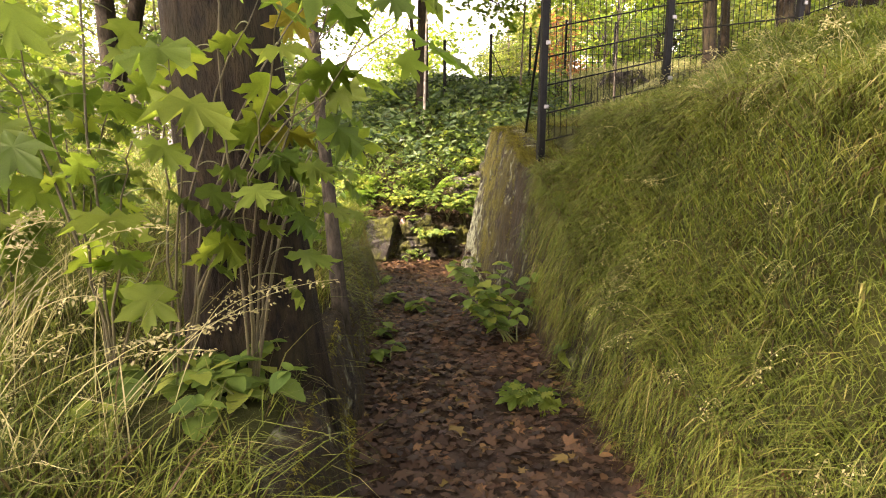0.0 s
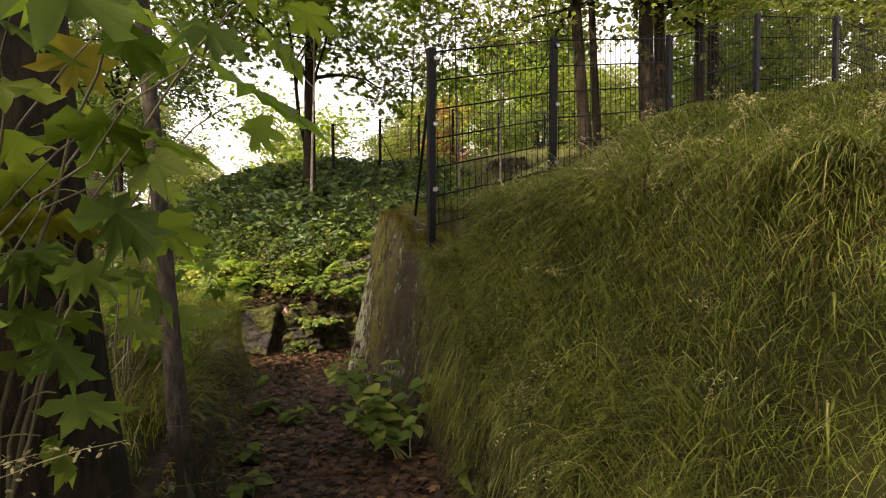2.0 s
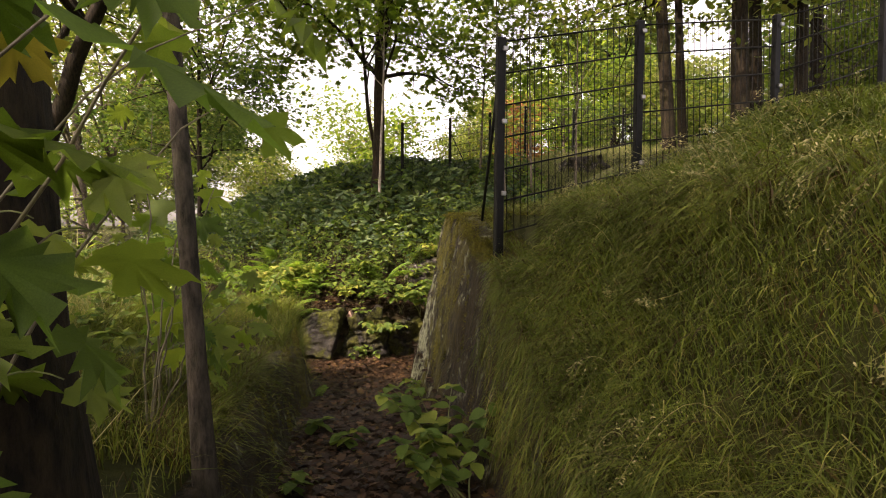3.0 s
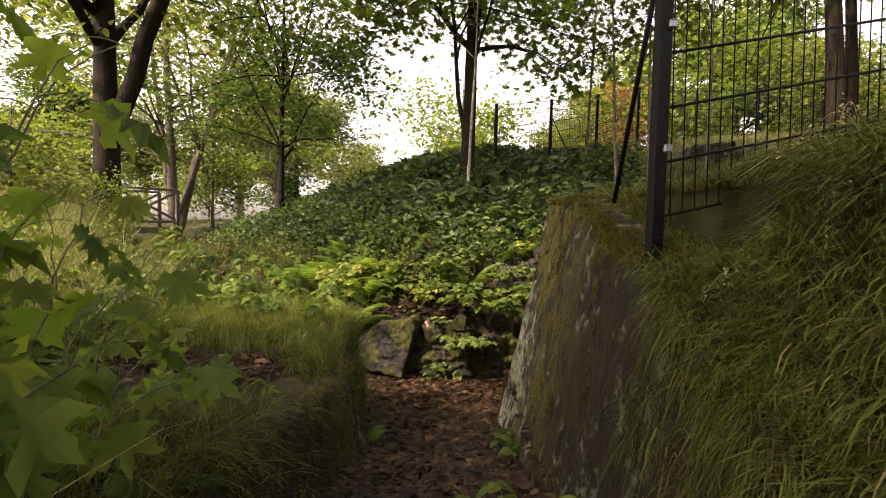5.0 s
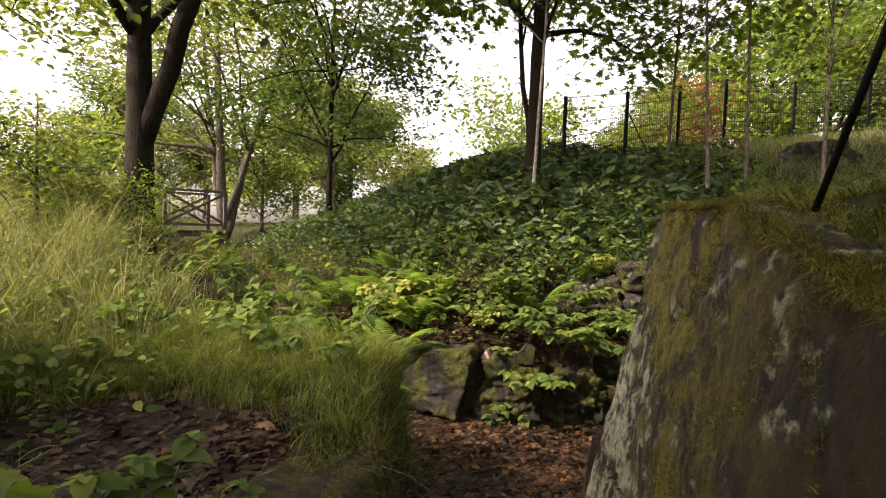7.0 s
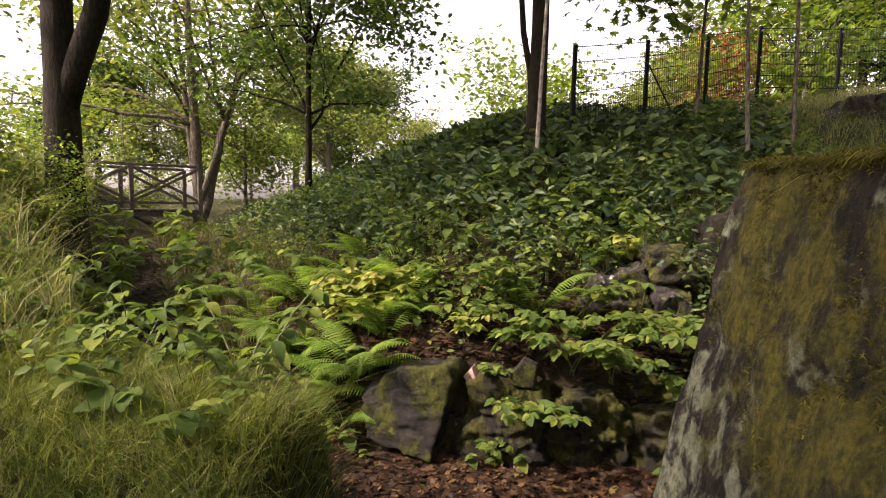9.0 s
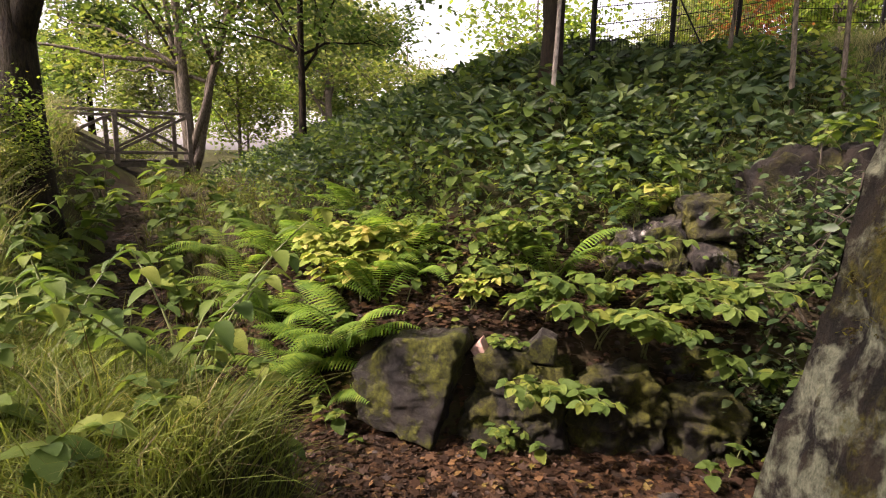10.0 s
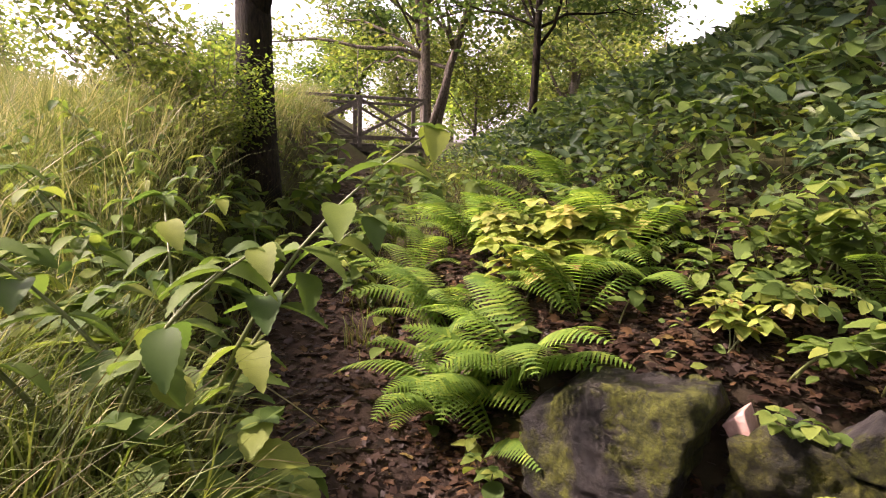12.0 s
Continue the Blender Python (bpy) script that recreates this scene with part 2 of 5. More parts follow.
L_GREEN = leaf_mat("lush_grass_blade", [(0.0, (0.07, 0.05, 0.02)), (0.2, (0.07, 0.1, 0.019)), (0.7, (0.125, 0.165, 0.032)), (0.92, (0.185, 0.205, 0.05)), (1.0, (0.28, 0.24, 0.12))], 0.35, 0.55, 2.2, 0.22, 0.75)
L_MOSS = leaf_mat("moss_tuft", [(0.0, (0.045, 0.03, 0.008)), (0.4, (0.085, 0.072, 0.011)), (0.8, (0.13, 0.125, 0.016)), (1.0, (0.19, 0.18, 0.026))], 0.25, 0.7, 4.0, 0.22, 0.8)
L_MEADOW = leaf_mat("meadow_blade", [(0.0, (0.07, 0.098, 0.027)), (0.5, (0.135, 0.15, 0.055)), (1.0, (0.3, 0.27, 0.16))], 0.35, 0.6)
L_STRAW = leaf_mat("dry_grass_stalk", [(0.0, (0.24, 0.22, 0.11)), (1.0, (0.42, 0.37, 0.22))], 0.25, 0.6)
L_RUST = leaf_mat("rusty_leaf", [(0.0, (0.2, 0.07, 0.03)), (1.0, (0.34, 0.15, 0.06))], 0.4, 0.55)
L_LITTER = leaf_mat("fallen_leaf", [(0.0, (0.0112, 0.0063, 0.004)), (0.5, (0.0335, 0.0176, 0.0107)), (0.85, (0.0625, 0.0334, 0.0179)), (0.97, (0.1159, 0.0626, 0.0277)), (1.0, (0.0979, 0.0835, 0.0198))], 0.08, 0.6)

# ---- mesh helpers ----
rng = np.random.default_rng(7)


def sm(a, b, v):
    t = np.clip((v - a) / (b - a), 0, 1)
    return t * t * (3 - 2 * t)


def raw_mesh(name, verts, faces, smooth=False):
    """faces: an array of triangles or quads."""
    me = bpy.data.meshes.new(name)
    verts, faces = np.asarray(verts, dtype=np.float32), np.asarray(faces, dtype=np.int32)
    k = faces.shape[1]
    me.vertices.add(len(verts))
    me.vertices.foreach_set("co", verts.ravel())
    me.loops.add(faces.size)
    me.loops.foreach_set("vertex_index", faces.ravel())
    me.polygons.add(len(faces))
    me.polygons.foreach_set("loop_start", np.arange(0, faces.size, k, dtype=np.int32))
    if smooth:
        me.polygons.foreach_set("use_smooth", np.ones(len(faces), dtype=bool))
    me.update(calc_edges=True)
    return me


def obj(name, mesh, material, parent=None, label=""):
    ob = new(name, mesh)
    if material and not mesh.materials:
        mesh.materials.append(material)
    if parent:
        ob.parent = parent
    if label:
        ob["label"] = label
    return ob


def empty(name, x, y, z, label, category, group="", rz=0.0):
    e = tagged(new(name), label, category, group)
    e.empty_display_size = 0.1
    e.matrix_basis = pose(x, y, z, 0, 0, rz)
    return e


class Build:
    """Collects pieces of one mesh."""
    def __init__(self):
        self.v, self.f, self.n = [], [], 0

    def add(self, v, f):
        self.v.append(np.asarray(v, dtype=float))
        self.f.append(np.asarray(f, dtype=int) + self.n)
        self.n += len(v)

    def mesh(self, name, smooth=False):
        return raw_mesh(name, np.concatenate(self.v), np.concatenate(self.f), smooth)


def tube(points, radii, sides=8, wob=0.0, seed=0, caps=True):
    """A tapered tube along points, as triangles."""
    r = np.random.default_rng(seed)
    pts = np.asarray(points, dtype=float)
    n = len(pts)
    tang = np.gradient(pts, axis=0)
    tang /= np.linalg.norm(tang, axis=1)[:, None] + 1e-9
    ref = np.where(np.abs(tang[:, 2:3]) > 0.9, np.array([[1.0, 0, 0]]), np.array([[0, 0, 1.0]]))
    if np.abs(tang[:, 2]).mean() > 0.6:
        ref = np.tile([[1.0, 0, 0]], (n, 1))
    a = np.cross(ref, tang)
    a /= np.linalg.norm(a, axis=1)[:, None] + 1e-9
    b = np.cross(tang, a)
    th = np.linspace(0, 2 * np.pi, sides, endpoint=False)
    rad = np.asarray(radii, dtype=float)[:, None] * (1 + wob * r.standard_normal((n, sides)))
    v = pts[:, None, :] + rad[..., None] * (np.cos(th)[None, :, None] * a[:, None, :] + np.sin(th)[None, :, None] * b[:, None, :])
    v = v.reshape(-1, 3)
    i = np.arange(n - 1)[:, None] * sides
    j = np.arange(sides)[None, :]
    p, q = i + j, i + (j + 1) % sides
    f = np.concatenate([np.stack([p, q, q + sides], -1).reshape(-1, 3), np.stack([p, q + sides, p + sides], -1).reshape(-1, 3)])
    if caps:
        v = np.concatenate([v, pts[:1], pts[-1:]])
        c0, c1 = n * sides, n * sides + 1
        k = np.arange(sides)
        f = np.concatenate([f, np.stack([(k + 1) % sides, k, np.full(sides, c0)], -1), np.stack([k + (n - 1) * sides, (k + 1) % sides + (n - 1) * sides, np.full(sides, c1)], -1)])
    return v, f


def bez(a, b, c, n=8):
    t = np.linspace(0, 1, n)[:, None]
    a, b, c = (np.asarray(q, dtype=float) for q in (a, b, c))
    return (1 - t) ** 2 * a + 2 * t * (1 - t) * b + t * t * c


def box(sx, sy, sz, bev=0.004):
    bm = bmesh.new()
    bmesh.ops.create_cube(bm, size=1)
    bmesh.ops.scale(bm, vec=(sx, sy, sz), verts=bm.verts)
    if bev:
        bmesh.ops.bevel(bm, geom=bm.edges[:], offset=bev, segments=1, affect="EDGES")
    me = bpy.data.meshes.new("box")
    bm.to_mesh(me)
    bm.free()
    return me


# leaf outlines: base at the origin, tip along +y
OVAL_V = np.array([(0, 0, 0), (0, 0.5, -0.02), (0, 1, -0.1), (0.27, 0.3, 0.05), (0.23, 0.68, 0.02), (-0.27, 0.3, 0.05), (-0.23, 0.68, 0.02)])
OVAL_F = np.array([(0, 3, 1), (3, 4, 1), (4, 2, 1), (0, 1, 5), (5, 1, 6), (6, 1, 2)])
LONG_V = OVAL_V * np.array([0.72, 1, 1.6])
RHOM_V = np.array([(0, 0, 0), (0.32, 0.45, 0.06), (0, 1, 0), (-0.32, 0.45, 0.06)])
RHOM_F = np.array([(0, 1, 2), (0, 2, 3)])


def lobed(points, seed=0):
    """A lobed leaf as a fan round its middle: points are (angle from the tip, radius) of one half."""
    half = [(math.sin(radians(a)) * r, 0.42 + math.cos(radians(a)) * r) for a, r in points]
    ring = half + [(-x, y) for x, y in reversed(half[1:])] if points[0][0] == 0 else half + [(-x, y) for x, y in reversed(half)]
    v = [(0, 0.36, 0)] + [(x, y, -0.14 * (x * x + (y - 0.36) ** 2) + 0.03 * ((i % 2) * 2 - 1)) for i, (x, y) in enumerate(ring)]
    n = len(ring)
    return np.array(v), np.array([(0, 1 + (i + 1) % n, 1 + i) for i in range(n)])


MAPLE_V, MAPLE_F = lobed([(0, 0.62), (9, 0.44), (15, 0.46), (24, 0.25), (34, 0.44), (44, 0.48), (52, 0.62), (62, 0.44), (72, 0.42), (84, 0.24), (98, 0.36), (112, 0.5), (128, 0.36), (150, 0.36), (172, 0.3)])
MAPLES_V, MAPLES_F = lobed([(0, 0.6), (24, 0.26), (52, 0.58), (82, 0.25), (112, 0.48), (165, 0.32)])


def leaves(tv, tf, pos, size, tilt=0.5, up=None, heading=None, r=None, droop=0.0):
    """Copies of a leaf at pos: random heading, its face turned up more or less (tilt: 0 flat, 1 anyhow)."""
    r = r or rng
    n = len(pos)
    head = r.uniform(0, 2 * np.pi, n) if heading is None else heading
    yd = np.stack([np.cos(head), np.sin(head), r.normal(-droop, tilt * 0.5, n)], -1)
    yd /= np.linalg.norm(yd, axis=1)[:, None]
    nrm = np.array([[0, 0, 1.0]]) if up is None else up
    nrm = nrm + r.normal(0, tilt, (n, 3))
    xd = np.cross(yd, nrm)
    xd /= np.linalg.norm(xd, axis=1)[:, None] + 1e-9
    zd = np.cross(xd, yd)
    s = (np.asarray(size) * np.ones(n))[:, None, None]
    v = pos[:, None, :] + s * (tv[None, :, 0:1] * xd[:, None, :] + tv[None, :, 1:2] * yd[:, None, :] + tv[None, :, 2:3] * zd[:, None, :])
    f = tf[None] + (np.arange(n) * len(tv))[:, None, None]
    return v.reshape(-1, 3), f.reshape(-1, tf.shape[1])


def blades(root, length, width, lean, sway, r=None):
    """Grass: ribbons of three joints ending in a point. lean: horizontal throw per length; sway: how far the tip drops."""
    r = r or rng
    n = len(root)
    L = (np.asarray(length) * np.ones(n))[:, None]
    ld = np.asarray(lean, dtype=float)
    side = np.stack([-np.sin(h := r.uniform(0, 2 * np.pi, n)), np.cos(h), np.zeros(n)], -1)
    out = []
    for t, w in ((0.0, 1.0), (0.4, 0.85), (0.75, 0.55), (1.0, 0.0)):
        c = root + L * (np.concatenate([ld * t ** 1.5, np.zeros((n, 1))], 1) + np.array([[0, 0, 1.0]]) * (t - np.asarray(sway)[:, None] * t ** 2.2))
        wv = side * (np.asarray(width) * np.ones(n))[:, None] * 0.5 * w
        out += [c - wv, c + wv] if w > 0 else [c]
    v = np.stack(out, 1)
    tf = np.array([(0, 1, 3), (0, 3, 2), (2, 3, 5), (2, 5, 4), (4, 5, 6)])
    f = tf[None] + (np.arange(n) * 7)[:, None, None]
    return v.reshape(-1, 3), f.reshape(-1, 3)

# ---- the lie of the land ----
CROSS = [(6.0, 9.2), (2.5, 8.9), (0.4, 8.25), (-1.0, 7.95), (-2.5, 8.45), (-4.3, 9.9), (-6.8, 12.6), (-9.5, 15.6), (-14.0, 20.0)]


def cross_dist(x, y):
    """Signed distance to the sunken path across (north: plus), and the length run along it."""
    best, sgn, run, tot = np.full(np.shape(x), 1e9), np.ones(np.shape(x)), np.zeros(np.shape(x)), 0.0
    for (ax, ay), (bx, by) in zip(CROSS, CROSS[1:]):
        dx, dy = bx - ax, by - ay
        l2 = dx * dx + dy * dy
        t = np.clip(((x - ax) * dx + (y - ay) * dy) / l2, 0, 1)
        d = np.hypot(x - ax - t * dx, y - ay - t * dy)
        m = d < best
        best = np.where(m, d, best)
        sgn = np.where(m, np.where(dx * (y - ay) - dy * (x - ax) > 0, -1.0, 1.0), sgn)
        run = np.where(m, tot + t * math.sqrt(l2), run)
        tot += math.sqrt(l2)
    return best * sgn, run


def xl(y):
    return -0.2 - 0.13 * (y - 2.6)


def xr(y):
    return 0.4255 + 0.13 * np.clip(5.8 - y, 0, 99) - 0.11 * np.clip(y - 5.8, 0, 99)


def wall_right_top(y):
    return np.interp(y, [1.0, 2.4, 3.3, 4.0, 4.6, 5.2, 6.1, 7.2], [0.25, 0.36, 0.52, 0.8, 1.0, 1.1, 1.38, 1.43])


def lip_of(y):
    """How far behind the wall's foot the turf begins: the near stretch is overgrown, the far one bare."""
    return 0.215 * wall_right_top(y) * sm(3.0, 3.8, y) + 0.03


def path_z(y):
    return -0.15 * np.clip(y - 5.0, 0, 3.0) - 0.02 * np.clip(y - 3, 0, 2)


def lump(x, y, s=1.0, k=0.0):
    return (np.sin(1.7 * s * x + 2.3 * k) * np.cos(1.3 * s * y - k) + 0.5 * np.sin(3.9 * s * x - 2.1 * s * y + k) + 0.3 * np.cos(7.3 * s * y + 5.1 * s * x + k)) / 1.8


def south_left(x, y):
    s = xl(y) - x
    z = 0.42 - 0.2 * sm(4.6, 5.6, y) + 0.1 * np.clip(s, 0, 1.0) * (1 - sm(4.0, 5.0, y))
    z = z + 0.17 * np.clip(-x - 2.6, 0, 9) + 0.02 * np.clip(-x - 11, 0, 60)
    d, _ = cross_dist(x, y)
    z = z + (0.22 + 0.2 * sm(-3.6, -4.6, x)) * np.exp(-((d + 1.25) / 0.6) ** 2) * sm(-0.4, -1.1, x)
    return z + 0.04 * lump(x, y)


def bank_top(x, y):
    z = 0.95 + 0.72 * (1 - np.exp(-np.clip(x - 0.7, 0, 50) / 1.1)) + 0.1 * np.clip(x - 1.8, 0, 5) + 0.1 * np.clip(y - 2.5, 0, 2.2)
    z = z - 0.1 * np.exp(-((x - 1.6) / 0.45) ** 2) * sm(3.5, 4.6, y) + 0.15 * sm(1.9, 2.8, x)
    z = np.where(y > 4.6, z + (1.38 - np.minimum(z, 1.38)) * sm(4.9, 5.7, y), z)
    return z + 0.04 * lump(x, y, 1.3, 1.0)


def hill(s, x):
    cap = 2.7 - 1.15 * sm(-1.5, -6.5, x) + 0.9 * sm(1.0, 6.0, x)
    set_back = 0.2 * sm(-1.5, -1.3, x) * sm(1.2, 0.9, x)  # the rocks stand in front of the bank here
    z = -0.45 + 0.5 * sm(0.0, 1.0, (s - set_back) / (0.22 + 0.4 * sm(-1.35, -1.7, x))) + 0.53 * np.clip(s - 0.1, 0, 60)
    soft = 0.35
    z = -soft * np.log(np.exp(-np.clip(z, -3, 30) / soft) + np.exp(-cap / soft))
    return z + 0.05 * lump(x, s, 1.5, 2.0) * sm(0.3, 1.0, s)


def height(x, y):
    x, y = np.asarray(x, dtype=float), np.asarray(y, dtype=float)
    d, run = cross_dist(x, y)
    left = south_left(x, y)
    s = x - xr(y)
    steep = sm(4.8, 3.6, y)
    right = bank_top(x, y) * (steep * sm(-0.02, 0.62, s) + (1 - steep) * sm(0.34, 0.5, s))
    right = np.where((y > 4.4) & (s < 0.62), np.minimum(right, wall_right_top(y) + 0.01), right)
    wt = wall_right_top(y)
    lip = 0.215 * wt + 0.03  # the turf begins at the wall's front edge
    sward = wt + (bank_top(x, y) - wt) * sm(0.0, 0.5, s - lip)
    right = np.where((s > lip) & (y < 4.9), np.maximum(right, wt - 0.02 + (sward - wt) * sm(4.9, 4.3, y)), right)
    south = np.where(x < xl(y), left, np.where(x > xr(y), np.maximum(right, path_z(y)), path_z(y)))
    # short ramps at the foot of the low wall
    south = np.where((x < xl(y)) & (x > xl(y) - 0.2), path_z(y) + (left - path_z(y)) * sm(0.06, 0.2, xl(y) - x), south)
    low = -0.45 + 0.5 * sm(7.5, 12.0, run) + 0.6 * sm(11.5, 17.0, run)
    w = 0.5 - 0.22 * sm(8.0, 11.0, run)
    bank = sm(0.0, 0.3 + 0.5 * sm(8.0, 11.0, run), -d - w)
    corridor = (x > xl(y)) & (x < xr(y)) & (y < 8.2)
    z = np.where(d > w, np.maximum(hill(d - w, x), low), np.where(d < -w, low + (south - low) * bank, low))
    z = np.where(corridor & (d < w), np.maximum(path_z(y), low), z)
    return z + 0.015 * lump(x, y, 4.0, 3.0)


def litter_mask(x, y):
    d, _ = cross_dist(x, y)
    m = sm(0.75, 0.55, np.abs(d) + 0.3 * sm(-3.2, -5.5, x))
    m = np.maximum(m, ((x > xl(y) - 0.1) & (x < xr(y) + 0.15) & (y < 8.2)).astype(float))
    hollow = np.exp(-(((x + 1.9) / 1.6) ** 2 + ((y - 5.5) / 1.0) ** 2) * 1.1)
    m = np.maximum(m, sm(0.25, 0.6, hollow + 0.12 * lump(x, y, 2.0)))
    return np.maximum(m, sm(0.1, 0.4, d - 0.5) * sm(2.6, 0.4, d - 0.5) * 0.8)


def axis(lo, hi, step, far, grow=1.22):
    core = list(np.arange(lo, hi + 1e-6, step))
    a, b, s = [lo], [hi], step
    while b[-1] < far:
        s *= grow
        a.append(a[-1] - s)
        b.append(b[-1] + s)
    return np.array(a[:0:-1] + core + b[1:])


gx, gy = axis(-3.4, 3.0, 0.05, 900), axis(-0.5, 12.0, 0.06, 900)
GX, GY = np.meshgrid(gx, gy, indexing="ij")
GZ = height(GX, GY)
nx, ny = GX.shape
idx = np.arange(nx * ny).reshape(nx, ny)
quads = np.stack([idx[:-1, :-1], idx[1:, :-1], idx[1:, 1:], idx[:-1, 1:]], -1).reshape(-1, 4)
gm = raw_mesh("ground", np.stack([GX, GY, GZ], -1).reshape(-1, 3), quads, True)
att = gm.attributes.new("litter", "FLOAT", "POINT")
att.data.foreach_set("value", litter_mask(GX, GY).ravel().astype(np.float32))
tagged(obj("ground", gm, GROUND), "leaf-strewn sunken path between grassy earth banks", "ground", kind="structure")

# ---- walls ----
def swept_wall(name, ys, front, top, bottom, thick, material, label, seed, batter):
    """A thick wall whose face leans back by batter, with an uneven face and rounded top edge."""
    b = Build()
    rings = []
    nz_ = 44
    for y in ys:
        zt, zb = float(top(y)), bottom
        ring = []
        for k in range(nz_ + 1):
            z = zb + (zt - zb) * k / nz_
            ring.append((front(y) + batter * z, y, z))
        x0 = ring[-1][0]
        step = thick / abs(thick)
        ring[-1] = (x0 + 0.03 * step, y, zt - 0.004)
        ring[-2] = (ring[-2][0] + 0.004 * step, y, ring[-2][2])
        for k in range(1, 7):
            ring.append((x0 + 0.03 * step + (thick - 0.03 * step) * k / 6, y, zt + 0.012 * math.sin(k * 2.1 + y * 3)))
        ring.append((x0 + thick, y, zb))
        rings.append(ring)
    v = np.array(rings)
    flat = v.reshape(-1, 3)
    disp = np.array([noise.fractal(Vector(p) * 3.0 + Vector((seed, 0, 0)), 1.0, 2.0, 5) * 0.02 + noise.noise(Vector(p) * 8) * 0.013 + noise.noise(Vector(p) * 21) * 0.008 for p in flat])
    flat[:, 0] -= disp * np.sign(thick)
    flat[:, 2] += 0.5 * disp
    m = v.shape[1]
    i = np.arange(len(ys) - 1)[:, None] * m
    j = np.arange(m - 1)[None, :]
    p = (i + j).reshape(-1)
    tri = np.concatenate([np.stack([p, p + 1, p + m + 1], -1), np.stack([p, p + m + 1, p + m], -1)])
    b.add(flat, tri)
    for end in (0, len(ys) - 1):
        ring = flat[end * m:(end + 1) * m]
        c = ring.mean(0)
        b.add(np.concatenate([ring, [c]]), np.array([(k, (k + 1) % m, m) for k in range(m)]))
    ob = obj(name, b.mesh(name, True), material)
    return tagged(ob, label, "wall", kind="structure")


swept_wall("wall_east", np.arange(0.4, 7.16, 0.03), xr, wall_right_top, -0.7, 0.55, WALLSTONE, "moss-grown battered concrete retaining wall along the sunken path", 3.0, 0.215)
swept_wall("wall_west", np.arange(0.2, 6.16, 0.05), xl, lambda y: np.interp(y, [0.0, 4.6, 5.6, 6.2], [0.4, 0.42, 0.3, 0.24]), -0.6, -0.4, WALLSTONE, "low dark mossy retaining wall with grass above", 8.0, -0.22)

# ---- rocks ----
def rock_mesh(outline, depth, seed, rough=0.03, sub=4, front_tilt=0.0):
    """A faceted rock: the outline (x, z) in front, running back by depth, with chipped and weathered faces."""
    r = np.random.default_rng(seed)
    o = np.array(outline, dtype=float)
    c = o.mean(0)
    planes = []
    for (ax, az), (bx, bz) in zip(o, np.roll(o, -1, 0)):
        n = np.array([bz - az, 0, ax - bx])
        n /= np.linalg.norm(n) + 1e-9
        d = n[0] * (ax - c[0]) + n[2] * (az - c[1])
        if d < 0:
            n, d = -n, -d
        planes.append((n + np.array([0, r.uniform(-0.12, 0.12), 0]), d))
    half = depth / 2
    for s in (-1, 1):
        n = np.array([r.uniform(-0.15, 0.15), s, r.uniform(-0.12, 0.12) + (front_tilt if s < 0 else 0)])
        planes.append((n / np.linalg.norm(n), half))
    for _ in range(18):
        n = r.normal(0, 1, 3)
        n /= np.linalg.norm(n)
        planes.append((n, r.uniform(0.36, 0.52) * float(np.abs(n) @ np.array([np.ptp(o[:, 0]), depth, np.ptp(o[:, 1])]))))
    bm = bmesh.new()
    bmesh.ops.create_icosphere(bm, subdivisions=sub + 2, radius=1)
    for v in bm.verts:
        u = np.array(v.co)
        k = min(d / (n @ u) for n, d in planes if n @ u > 1e-6)
        p = Vector(u * k)
        v.co = p + Vector(u) * (noise.fractal(p * 4 + Vector((seed, 0, 0)), 1.0, 2.0, 6) * rough + noise.noise(p * 14) * rough * 0.35 + noise.noise(p * 34) * rough * 0.2 - abs(noise.noise(Vector((p.x * 5, p.y * 5, p.z * 11)) + Vector((seed, 3, 0)))) * rough * 1.1)
    for f in bm.faces:
        f.smooth = True
    me = bpy.data.meshes.new("rock")
    bm.to_mesh(me)
    bm.free()
    return me, c


def rock(name, outline, y, depth, material, label, seed, rough=0.03, tilt=0.0, category="rock", rz=0.0):
    me, c = rock_mesh(outline, depth, seed, rough * 1.5, 4 if category == "rock" and y < 11 else 3, tilt)
    ob = obj(name, me, material)
    ob.matrix_basis = pose(c[0], y + depth / 2, c[1], 0, 0, rz)
    return tagged(ob, label, category)


rock("boulder", [(-1.42, -0.02), (-1.2, 0.16), (-0.74, 0.23), (-0.7, 0.12), (-0.86, -0.55), (-1.22, -0.58)], 8.62, 0.7, ROCK, "dark wet boulder with sloping top and mossy face below the bank", 11, 0.022, 0.25)
rock("boulder", [(-0.66, 0.06), (-0.45, 0.17), (-0.14, 0.06), (-0.06, -0.6), (-0.8, -0.6)], 8.68, 0.7, MOSSROCK, "moss-grown boulder beside a dark cleft", 14, 0.045)
rock("boulder", [(-0.12, -0.05), (0.3, 0.06), (0.42, -0.1), (0.38, -0.62), (-0.12, -0.62)], 8.74, 0.9, MOSSROCK, "dark mossy rock at the path's edge", 21, 0.05)
rock("boulder", [(0.36, -0.12), (0.72, -0.05), (0.86, -0.2), (0.84, -0.62), (0.36, -0.62)], 8.84, 0.9, MOSSROCK, "dark shaded rock with moss", 23, 0.05)
rock("boulder", [(0.1, 0.12), (0.62, 0.18), (0.84, 0.02), (0.8, -0.3), (0.1, -0.3)], 9.12, 0.9, ROCK, "dark rock below the leafy ledge", 25, 0.05)
rock("boulder", [(0.0, 0.38), (0.2, 0.76), (0.55, 0.82), (0.66, 0.3), (0.62, -0.1), (0.05, -0.1)], 9.72, 0.8, GREYROCK, "pale lichen-spotted grey rock in the bank", 31, 0.04, -0.2)
